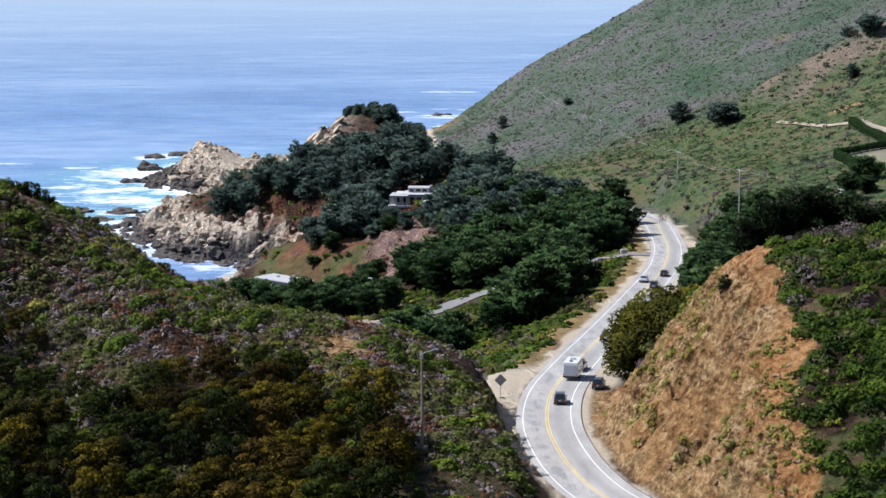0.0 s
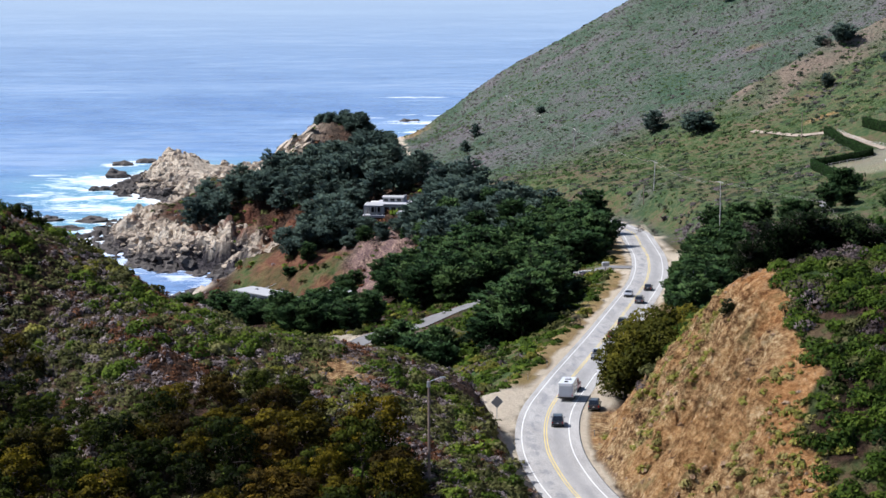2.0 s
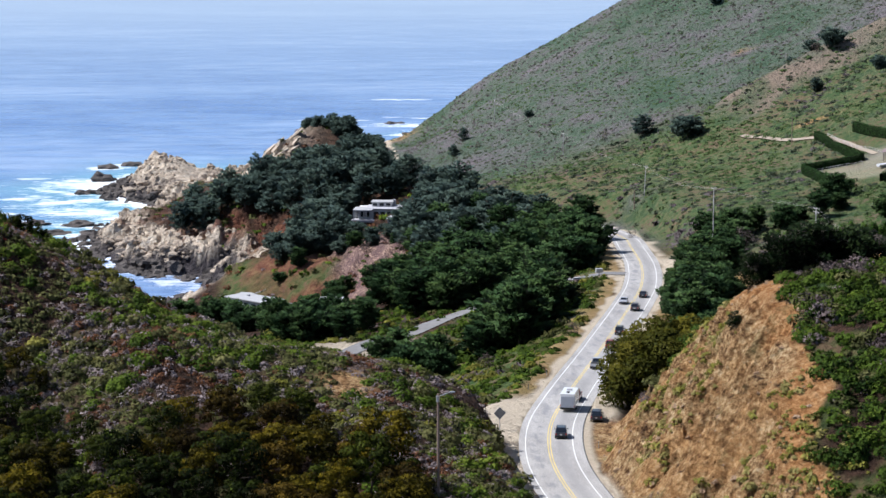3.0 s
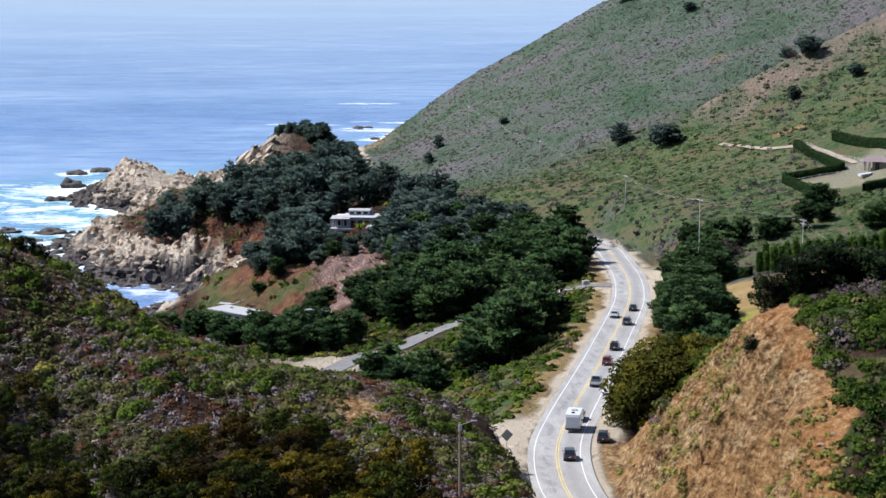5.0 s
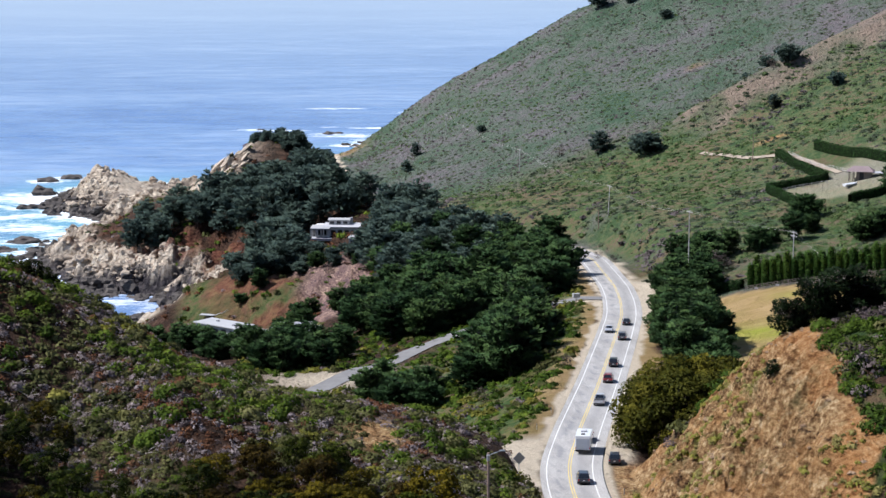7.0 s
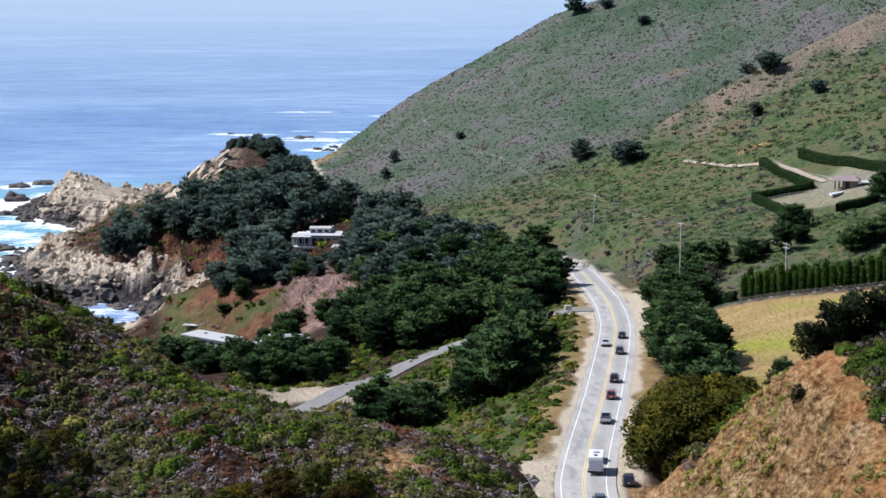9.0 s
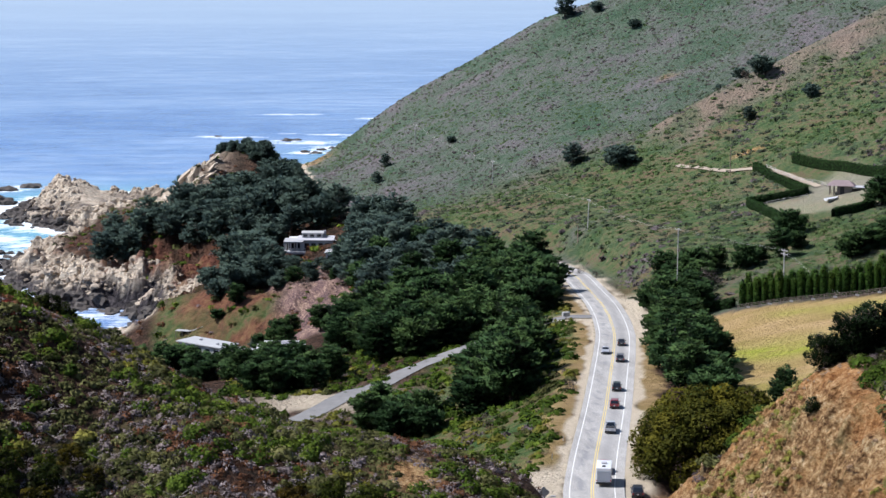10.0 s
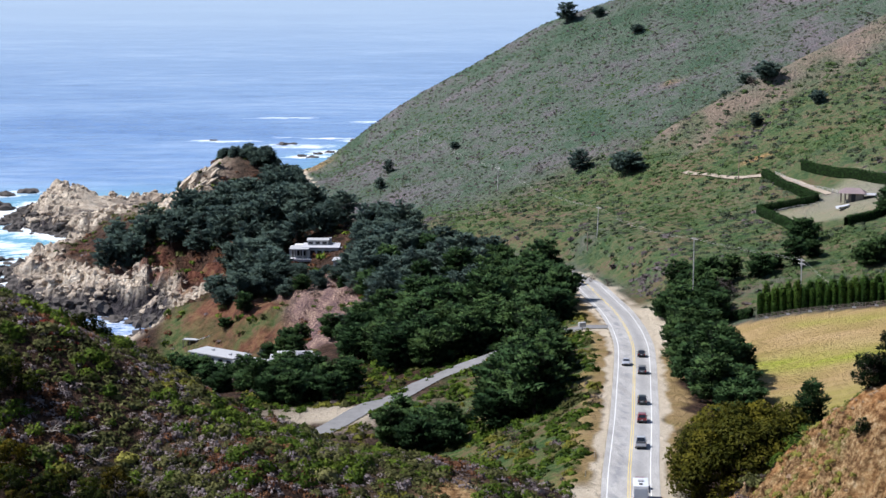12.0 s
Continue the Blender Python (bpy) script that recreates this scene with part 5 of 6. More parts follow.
def car(name, kind, paint, label, group="cars on the highway"):
    """A vehicle at the origin, heading along +y. kind: suv, sedan or pickup."""
    root = new(name)
    W, L, H = {"suv": (1.88, 4.7, 1.72), "sedan": (1.82, 4.6, 1.46), "pickup": (1.98, 5.6, 1.85)}[kind]
    h1 = {"suv": 1.02, "sedan": 0.92, "pickup": 1.12}[kind]
    part("body", car_body(W, L, 0.26, h1, 0.16, 0.04), paint, root)
    y0, y1 = {"suv": (-L / 2 + 0.12, 0.95), "sedan": (-1.55, 0.85), "pickup": (-0.75, 1.25)}[kind]
    rk = {"suv": (0.30, 0.75), "sedan": (0.75, 0.85), "pickup": (0.22, 0.65)}[kind]
    cab = part("cabin", boxed(-W / 2 + 0.09, W / 2 - 0.09, y0, y1, h1 - 0.06, H, 0.06, 0.17, rk), paint, root)

    def pane(nm, pts, par):
        bm = bmesh.new()
        bm.faces.new([bm.verts.new(p) for p in pts])
        r = bmesh.ops.extrude_face_region(bm, geom=list(bm.faces))
        mid = sum((Vector(p) for p in pts), Vector()) / 4
        out = Vector((mid.x, (mid.y - (y0 + y1) / 2), 0.25)).normalized() * 0.02
        bmesh.ops.translate(bm, vec=out, verts=[v for v in r["geom"] if isinstance(v, bmesh.types.BMVert)])
        bmesh.ops.translate(bm, vec=out, verts=bm.verts)
        bmesh.ops.recalc_face_normals(bm, faces=bm.faces)
        part(nm, bm, M_GLASS, par, "dark tinted glass")

    za, zb = h1 + 0.03, H - 0.10
    fa, fb = (za - h1 + 0.06) / (H - h1 + 0.06), (zb - h1 + 0.06) / (H - h1 + 0.06)
    wa, wb = W / 2 - 0.09 - 0.17 * fa, W / 2 - 0.09 - 0.17 * fb
    pane("windscreen", ((-wa + 0.1, y1 - rk[1] * fa, za), (wa - 0.1, y1 - rk[1] * fa, za), (wb - 0.1, y1 - rk[1] * fb, zb), (-wb + 0.1, y1 - rk[1] * fb, zb)), cab)
    pane("rear_window", ((-wa + 0.12, y0 + rk[0] * fa, za), (wa - 0.12, y0 + rk[0] * fa, za), (wb - 0.12, y0 + rk[0] * fb, zb), (-wb + 0.12, y0 + rk[0] * fb, zb)), cab)
    ym = (y0 + y1) / 2
    for s in (-1, 1):
        pane("side_window", ((s * wa, ym + 0.06, za), (s * wa, y1 - rk[1] * fa - 0.12, za), (s * wb, y1 - rk[1] * fb - 0.1, zb), (s * wb, ym + 0.06, zb)), cab)
        pane("side_window", ((s * wa, y0 + rk[0] * fa + 0.15, za), (s * wa, ym - 0.06, za), (s * wb, ym - 0.06, zb), (s * wb, y0 + rk[0] * fb + 0.12, zb)), cab)
        part("tail_lamp", boxed(s * (W / 2 - 0.17) - 0.1, s * (W / 2 - 0.17) + 0.1, -L / 2 - 0.02, -L / 2 + 0.08, h1 - 0.36, h1 - 0.12, 0.02), M_TAIL, root, "red tail lamp")
        part("headlamp", boxed(s * (W / 2 - 0.26) - 0.16, s * (W / 2 - 0.26) + 0.16, L / 2 - 0.08, L / 2 + 0.02, h1 - 0.40, h1 - 0.24, 0.02), M_HEAD, root, "clear headlamp")
        part("mirror", boxed(s * (W / 2 + 0.06) - 0.09, s * (W / 2 + 0.06) + 0.09, y1 - 0.55, y1 - 0.43, h1 + 0.02, h1 + 0.18, 0.03), paint, root)
        for wy in (-L * 0.30, L * 0.31):
            wheel(root, s * (W / 2 - 0.12), wy, 0.36 if kind != "sedan" else 0.32, 0.24)
    part("bumper", boxed(-W / 2 + 0.06, W / 2 - 0.06, -L / 2 - 0.05, -L / 2 + 0.1, 0.34, 0.58, 0.04), M_TRIM, root, "dark rear bumper")
    part("bumper", boxed(-W / 2 + 0.08, W / 2 - 0.08, L / 2 - 0.1, L / 2 + 0.05, 0.32, 0.56, 0.04), M_TRIM, root, "dark front bumper")
    part("number_plate", boxed(-0.16, 0.16, -L / 2 - 0.075, -L / 2 - 0.055, 0.62, 0.76), M_HEAD, root, "plain pale plate")
    if kind == "suv":
        for s in (-1, 1):
            part("roof_rail", boxed(s * 0.62 - 0.025, s * 0.62 + 0.025, y0 + 0.5, y1 - 0.9, H - 0.01, H + 0.06, 0.01), M_TRIM, root, "black roof rail")
    if kind == "pickup":
        part("load_bed", boxed(-W / 2 + 0.14, W / 2 - 0.14, -L / 2 + 0.12, -0.85, h1 - 0.10, h1 + 0.03), M_TRIM, root, "dark open load bed")
        part("tailgate", boxed(-W / 2 + 0.12, W / 2 - 0.12, -L / 2 - 0.03, -L / 2 + 0.04, h1 - 0.44, h1 - 0.02, 0.02), paint, root)
    return tagged(root, label, "car" if kind != "pickup" else "pickup truck", group)


def on_road(ob, y, off, back=False):
    """Stands a vehicle in a lane; it heads away along the road, or comes back."""
    t = float(np.interp(y, _ys, _slope))
    n = math.hypot(1, t)
    zs = float(road_z(y + 2) - road_z(y - 2)) / 4
    yaw = math.atan2(-t, 1) + (math.pi if back else 0)
    ob.matrix_basis = Matrix.LocRotScale((float(road_x(y)) + off / n, y - off * t / n, float(road_z(y)) + 0.075), Euler((math.atan(zs) * (-1 if back else 1), 0, yaw)), None)


P_BLUE, P_SILVER, P_RED = make_paint("dark_blue_paint", (0.030, 0.036, 0.055)), make_paint("silver_paint", (0.52, 0.53, 0.56)), make_paint("red_paint", (0.26, 0.022, 0.030))
P_BLACK, P_MAUVE, P_WHITE = make_paint("black_paint", (0.020, 0.021, 0.025)), make_paint("grey_paint", (0.12, 0.115, 0.13)), make_paint("white_paint", (0.72, 0.73, 0.74), 0.0)
on_road(car("car", "suv", P_BLUE, "dark blue suv driving behind the white caravan"), 309.0, 1.8)
on_road(car("pickup_truck", "pickup", P_RED, "red pickup truck towing a white caravan"), 341.5, 1.75)
on_road(car("pickup_truck", "pickup", P_SILVER, "silver pickup truck in the outbound lane of the highway"), 376.0, 1.7)
on_road(car("car", "suv", P_RED, "dark red suv in the outbound lane of the highway"), 400.5, 1.7)
on_road(car("car", "suv", P_BLACK, "black suv in the outbound lane of the highway"), 420.0, 1.7)
on_road(car("car", "suv", P_MAUVE, "dark grey suv in the outbound lane of the highway"), 457.5, 1.7)
on_road(car("car", "sedan", P_SILVER, "silver sedan coming down the inbound lane"), 468.5, -1.8, True)
on_road(car("car", "sedan", P_BLACK, "black sedan in the outbound lane near the junction"), 481.5, 1.7)
pk = car("car", "suv", P_BLUE, "dark blue suv parked on the dirt turnout")
on_road(pk, 324.0, 6.9)

# white caravan
cv = new("caravan")
part("body", boxed(-1.24, 1.24, -3.5, 3.3, 0.55, 3.05, 0.14, 0.03, (0.05, 0.35)), P_WHITE, cv)
part("rear_panel", boxed(-1.02, 1.02, -3.54, -3.49, 0.85, 2.55, 0.03), plain("grey_rear_panel", (0.40, 0.43, 0.48), 0.08, 2, 0.5), cv, "pale grey rear ramp door")
part("rear_frame", boxed(-1.22, 1.22, -3.535, -3.48, 0.56, 0.80, 0.02), M_TRIM, cv, "dark lower rear trim")
part("roof_vent", boxed(-0.28, 0.28, -2.6, -2.05, 3.04, 3.22, 0.05), M_TRIM, cv, "dark roof vent")
part("roof_vent", boxed(-0.45, 0.45, -0.4, 0.6, 3.04, 3.30, 0.08), M_ROOF_PALE, cv, "pale roof air conditioner")
for s in (-1, 1):
    part("side_stripe", boxed(s * 1.235 - 0.012, s * 1.235 + 0.012, -3.2, 2.9, 1.15, 1.38), M_ROOF_PALE, cv, "grey side stripe")
    part("window", boxed(s * 1.22 - 0.02, s * 1.22 + 0.02, -1.9, -0.8, 1.7, 2.35, 0.01), M_GLASS, cv, "dark tinted glass")
    part("window", boxed(s * 1.22 - 0.02, s * 1.22 + 0.02, 0.6, 1.9, 1.7, 2.35, 0.01), M_GLASS, cv, "dark tinted glass")
    part("tail_lamp", boxed(s * 1.1 - 0.07, s * 1.1 + 0.07, -3.55, -3.49, 0.95, 1.2, 0.01), M_TAIL, cv, "red tail lamp")
    for wy in (-0.75, 0.05):
        wheel(cv, s * 1.08, wy, 0.36, 0.22)
part("drawbar", round_bar((0, 3.2, 0.55), (0, 4.7, 0.5), 0.06), M_TRIM, cv, "steel drawbar")
tagged(cv, "white box caravan towed behind a red pickup truck", "caravan", "cars on the highway")
on_road(cv, 333.0, 1.75)


# ---- hedges
def hedge(name, label, pts, width, height, group="", material=None):
    rng = np.random.RandomState(int(abs(pts[0][0]) * 7))
    p = np.array(pts, float)
    s = np.r_[0, np.cumsum(np.hypot(*np.diff(p, axis=0).T))]
    u = np.arange(0, s[-1] + 0.01, 1.2)
    x, y = np.interp(u, s, p[:, 0]), np.interp(u, s, p[:, 1])
    z = land(x, y)
    dx, dy = np.gradient(x), np.gradient(y)
    ln = np.hypot(dx, dy) + 1e-6
    nx, ny = dy / ln, -dx / ln
    root = new(name)
    w, h = width * 0.42, height * 0.93
    ring = [(-w, -0.3), (-w * 1.05, h * 0.5), (-w * 0.85, h), (w * 0.85, h), (w * 1.05, h * 0.5), (w, -0.3)]
    v = np.stack([np.stack([x + a * nx, y + a * ny, z + b], -1) for a, b in ring], 1)
    k, m = len(ring), len(u)
    i = (np.arange(m - 1)[:, None] * k + np.arange(k - 1)[None, :]).ravel()
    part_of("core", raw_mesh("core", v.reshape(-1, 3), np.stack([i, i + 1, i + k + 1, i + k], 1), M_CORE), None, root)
    n = int(s[-1] * (width + 2 * height) * 9)
    t, e = rng.uniform(0, s[-1], n), rng.uniform(0, 1, n) * (width + 2 * height)
    side = np.where(e < height, -1, np.where(e > height + width, 1, 0))
    off = np.where(side == 0, e - height - width / 2, side * width / 2)
    up = np.where(side == 0, height, np.where(side < 0, e, e - height - width))
    px, py = np.interp(t, s, p[:, 0]), np.interp(t, s, p[:, 1])
    qx, qy = np.interp(t, u, nx), np.interp(t, u, ny)
    wob = 0.12 * fbm(px, py, 3, 2, 71)
    c = np.stack([px + off * qx, py + off * qy, land(px, py) + up + wob], -1)
    nrm = np.stack([side * qx, side * qy, (side == 0) * 1.0 + 0.25], -1)
    vv = sprays(rng, c, nrm, 0.26, 0.5, 0.7)
    me = raw_mesh("foliage", vv.reshape(-1, 3), np.arange(n * 3).reshape(-1, 3), material or M_HEDGE, smooth=False)
    add_attr(me, "tone", np.repeat(np.clip(rng.normal(0.5, 0.2, n), 0, 1), 3))
    add_soft(me, rng, nrm)
    part_of("foliage", me, None, root)
    return tagged(root, label, "hedge", group)


hedge("clipped_hedge", "tall clipped dark green hedge round the dirt yard", [(136, 692), (141, 646), (123, 648), (123.5, 606), (129, 601)], 1.8, 2.6, "yard hedges")
hedge("clipped_hedge", "tall clipped dark green hedge at the lower yard edge", [(136, 600), (149, 606), (150, 612), (157, 622), (164, 616)], 1.8, 2.6, "yard hedges")
hedge("clipped_hedge", "tall clipped dark green hedge along the upper yard", [(147, 684), (160, 652), (176, 622)], 2.0, 3.0, "yard hedges")
hedge("clipped_hedge", "dark clipped hedge at the corner of the field", [(79, 519), (86, 511.5)], 2.2, 2.4, "field hedges")

# clipped cypress columns behind the field fence
_r3 = np.random.RandomState(5)
COLS = []
for r, h in ((0.80, 5.4), (0.92, 6.2), (0.72, 4.8)):
    n = int(h * r * 150)
    a, f = _r3.uniform(0, 6.28, n), _r3.rand(n) ** 0.85
    rr = r * (0.86 + 0.14 * np.sin(f * 3.1)) * np.where(f > 0.93, np.sqrt(np.clip((1 - f) / 0.07, 0, 1)) * 0.8 + 0.2, 1)
    d = np.stack([np.cos(a), np.sin(a), np.where(f > 0.92, 1.2, 0.15)], -1)
    c = np.stack([rr * np.cos(a), rr * np.sin(a), f * h], -1) * _r3.uniform(0.9, 1.05, (n, 1))
    vv = sprays(_r3, c, d, 0.26, 0.4, 0.6)
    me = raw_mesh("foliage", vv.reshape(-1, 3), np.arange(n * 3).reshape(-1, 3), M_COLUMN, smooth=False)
    # tone rises with height: lit tops and shaded feet painted into the leaves
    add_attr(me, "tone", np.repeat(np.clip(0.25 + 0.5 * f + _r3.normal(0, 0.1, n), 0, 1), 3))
    add_soft(me, _r3, d)
    bm = bmesh.new()
    # wide dark cylinder added inside as the column's inner shade
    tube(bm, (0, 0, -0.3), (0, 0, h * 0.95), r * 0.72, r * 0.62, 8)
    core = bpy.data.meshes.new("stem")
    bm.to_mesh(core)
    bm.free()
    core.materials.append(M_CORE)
    COLS.append((me, core))
FENCE = [(85.7, 508.1), (140, 481.8)]
fdir = Vector((FENCE[1][0] - FENCE[0][0], FENCE[1][1] - FENCE[0][1])).normalized()
for i in range(34):
    for row in (0, 1):
        s = 0.5 + i * 1.8 + row * 0.9
        x = FENCE[0][0] + fdir.x * s - fdir.y * (2.6 + row * 2.2)
        y = FENCE[0][1] + fdir.y * s + fdir.x * (2.6 + row * 2.2)
        fo, co = COLS[(i * 2 + row) % 3]
        t = new("column_cypress")
        part_of("foliage", fo, None, t)
        part_of("stem", co, None, t)
        tagged(t, "clipped green column cypress in a row behind the fence", "tree", "column cypresses")
        t.matrix_basis = stand(x, y, i * 1.3, 1.0, _r3.uniform(0.92, 1.1) * (1.15 if i < 17 else 1.3), 0.1)


# ---- fences
def fence(name, label, a, b, gap, height, rails, material, plates=0):
    root = new(name)
    L = math.hypot(b[0] - a[0], b[1] - a[1])
    n = int(L / gap)
    post = bpy.data.meshes.new("post")
    bm = boxed(-0.07, 0.07, -0.07, 0.07, -0.4, height, 0.01)
    bm.to_mesh(post)
    bm.free()
    post.materials.append(material)
    at = [(a[0] + (b[0] - a[0]) * i / n, a[1] + (b[1] - a[1]) * i / n) for i in range(n + 1)]
    for i, (x, y) in enumerate(at):
        part_of("post", post, None, root).location = (x, y, float(land(x, y)))
        if plates and i % plates == plates // 2:
            ob = part("plate", boxed(-0.45, 0.45, -0.12, -0.08, 0.1, 0.55, 0.01), M_ROOF_WHITE, root, "white board on the fence")
            ob.location = (x, y, float(land(x, y)))
            ob.rotation_euler = (0, 0, math.atan2(b[1] - a[1], b[0] - a[0]))
    for f in rails:
        for (x0, y0), (x1, y1) in zip(at, at[1:]):
            part("rail", round_bar((x0, y0, float(land(x0, y0)) + height * f), (x1, y1, float(land(x1, y1)) + height * f), 0.05, 0.05, 5), material, root)
    return tagged(root, label, "fence")


fence("field_fence", "dark wooden rail fence with white boards along the field", FENCE[0], FENCE[1], 2.6, 1.25, (0.35, 0.65, 0.95), M_WOOD, 2)
fence("yard_fence", "grey wooden rail fence inside the hedged yard", (125.5, 643.5), (140, 641), 2.4, 1.2, (0.5, 0.95), M_POLE_PALE)
fence("yard_fence", "grey wooden rail fence beside the dirt track", (139, 688), (148, 648), 3.0, 1.2, (0.5, 0.95), M_POLE_PALE)


# ---- poles and wires
def utility_pole(x, y, h, label, arms=1, material=None, tank=False, lean=0.0):
    root = new("utility_pole")
    part("pole", round_bar((0, 0, -1.0), (0, 0, h), 0.17, 0.11), material or M_POLE, root)
    for k in range(arms):
        z = h - 0.35 - k * 0.9
        arm = part("crossarm", boxed(-1.2, 1.2, -0.06, 0.06, z - 0.07, z + 0.07, 0.01), material or M_POLE, root)
        for s in (-1.1, -0.5, 0.5, 1.1):
            part("insulator", round_bar((s, 0, z + 0.05), (s, 0, z + 0.28), 0.06, 0.04, 6), M_STEEL, arm, "pale insulator")
    if tank:
        part("transformer", round_bar((0.3, -0.25, h - 1.9), (0.3, -0.25, h - 0.9), 0.26, 0.26, 10), M_STEEL, root, "grey transformer can")
    tagged(root, label, "utility pole", "power line")
    root.matrix_basis = Matrix.LocRotScale((x, y, float(land(x, y))), Euler((0, lean, math.atan2(1, -0.5))), None)
    return (x, y, float(land(x, y)) + h)


def wire(a, b, sag, r=0.014):
    bm = bmesh.new()
    pts = [Vector(a).lerp(Vector(b), t / 14) - Vector((0, 0, sag * 4 * (t / 14) * (1 - t / 14))) for t in range(15)]
    for p, q in zip(pts, pts[1:]):
        tube(bm, p, q, r, r, 4)
    return tagged(part("power_cable", bm, M_POLE_PALE), "thin pale overhead power cable between poles", "cable", "power cables")


tB = utility_pole(100.6, 521.6, 9.6, "grey wooden utility pole among the cypresses", 2, M_POLE_PALE, True)
tC = utility_pole(77.7, 541, 20.0, "tall grey wooden utility pole among the roadside cypresses", 1, M_POLE_PALE)
tA = utility_pole(75.4, 665, 9.5, "grey wooden utility pole above the highway bend", 1, M_POLE_PALE, False, -0.06)
tD = utility_pole(59.5, 782, 8.5, "grey wooden utility pole at the foot of the big hill", 1, M_POLE_PALE)
tE = utility_pole(38.5, 872, 8.5, "grey wooden utility pole on the big hillside", 1, M_POLE_PALE)
for o in (-1.0, 1.0):
    sh = Vector((o * 0.5, o * 0.8, -0.1))
    for a, b, sag in ((tB, tC, 0.4), (tC, tA, 2.0), (tA, tD, 2.2), (tD, tE, 2.0)):
        wire(Vector(a) + sh, Vector(b) + sh, sag)
for dx, dz in ((0.0, 0.0), (1.4, -1.0)):
    wire(Vector(tB) + Vector((0, 0, dz)), (107.5 + dx, 496.5, float(land(107.5, 496.5)) + 0.6), 0.1, 0.012)
utility_pole(71.8, 662, 6.0, "brown wooden pole beside the highway bend", 0)
utility_pole(128.9, 697, 9.0, "tall brown wooden pole near the hedged yard", 0)
utility_pole(112.5, 447, 7.5, "thin brown wooden pole in the straw field", 1)
utility_pole(58.2, 455, 8.0, "pale leaning pole among the roadside cypresses", 0, M_POLE_PALE, False, -0.10)
# near pole with a street lamp
root = new("street_lamp")
part("pole", round_bar((0, 0, -1.0), (0, 0, 12.4), 0.19, 0.14), M_POLE, root, "brown wooden pole")
part("arm", round_bar((0, 0, 12.1), (1.5, 0.4, 12.5), 0.045), M_STEEL, root, "steel lamp arm")
part("lamp_head", boxed(1.35, 2.0, 0.28, 0.56, 12.42, 12.58, 0.05), M_STEEL, root, "pale lamp head")
part("transformer", round_bar((-0.02, -0.28, 11.5), (-0.02, -0.28, 12.2), 0.22, 0.22, 10), M_STEEL, root, "pale metal can")
tagged(root, "brown wooden pole with a small street lamp on the hillside", "street lamp")
root.matrix_basis = Matrix.Translation((-2.6, 243.5, float(land(-2.6, 243.5))))

# diamond road sign, seen from behind
root = new("road_sign")
part("post", boxed(-0.05, 0.05, -0.04, 0.04, -0.5, 2.3, 0.01), M_STEEL, root)
bm = boxed(-0.55, 0.55, -0.02, 0.02, -0.55, 0.55)
bmesh.ops.rotate(bm, cent=(0, 0, 0), matrix=Matrix.Rotation(radians(45), 3, "Y"), verts=bm.verts)
bmesh.ops.translate(bm, vec=(0, -0.06, 2.15), verts=bm.verts)
part("panel", bm, M_SIGN_BACK, root, "grey back of the diamond panel")
tagged(root, "diamond warning sign seen from behind on the dirt turnout", "road sign")
root.matrix_basis = Matrix.LocRotScale((8.8, 315, float(land(8.8, 315))), Euler((0, 0, 0.2)), (1.25, 1.25, 1.25))

# roadside markers
for y, o in ((352, -7.4), (368, -6.4), (300, 7.2), (318, 12.0)):
    root = new("marker_post")
    part("post", boxed(-0.06, 0.06, -0.03, 0.03, -0.2, 1.0, 0.01), M_ROOF_WHITE, root)
    part("reflector", boxed(-0.04, 0.04, -0.045, -0.03, 0.75, 0.92), M_TRIM, root, "dark reflector")
    tagged(root, "slim white marker post on the road shoulder", "marker post", "marker posts")
    x = float(road_x(y)) + o
    root.matrix_basis = Matrix.Translation((x, y, float(land(x, y))))

# mail boxes and low wall at the drive
root = new("mailbox_stand")
part("post", boxed(-0.08, 0.08, -0.08, 0.08, -0.3, 1.0), M_WOOD, root)
part("box", boxed(-0.9, 0.9, -0.5, 0.5, 1.0, 2.1, 0.08), M_ROOF_WHITE, root, "white box on a post")
tagged(root, "white mailbox stand at the mouth of the driveway", "mailbox")
root.matrix_basis = stand(46.5, 528, 0.2, 1.0, 1.0, 0.0)
root = new("low_wall")
part("wall", boxed(-3.0, 3.0, -0.2, 0.2, -0.5, 0.9, 0.04), M_STUCCO, root)
part("cap", boxed(-3.1, 3.1, -0.27, 0.27, 0.9, 1.0, 0.02), M_STUCCO, root)
tagged(root, "low white wall at the mouth of the driveway", "wall")
root.matrix_basis = stand(42.0, 523.5, 0.35, 1.0, 1.0, 0.0)


# ---- buildings
def window(parent, x, y, z, w, h, axis="y"):
    """A glazed opening proud of the wall by its frame."""
    a = (x - w / 2, x + w / 2, y - 0.06, y + 0.06) if axis == "y" else (x - 0.06, x + 0.06, y - w / 2, y + w / 2)
    fr = part("window", boxed(*a, z, z + h), M_TRIM, parent, "dark framed window")
    g = 0.05
    b = (a[0] + g, a[1] - g, a[2] - 0.01, a[3] + 0.01) if axis == "y" else (a[0] - 0.01, a[1] + 0.01, a[2] + g, a[3] - g)
    part("pane", boxed(*b, z + g, z + h - g), M_GLASS, fr, "dark glass")


hs = new("house")
part("wall", boxed(-9.0, 9.5, -5.0, 6.0, -1.0, 3.4), M_STUCCO, hs)
part("roof", boxed(-5.5, 9.9, -5.4, 6.4, 3.4, 3.75, 0.03), M_ROOF_PALE, hs, "flat pale grey roof slab")
part("upper_wall", boxed(-3.5, 5.0, 0.5, 6.0, 3.75, 5.6), M_STUCCO, hs)
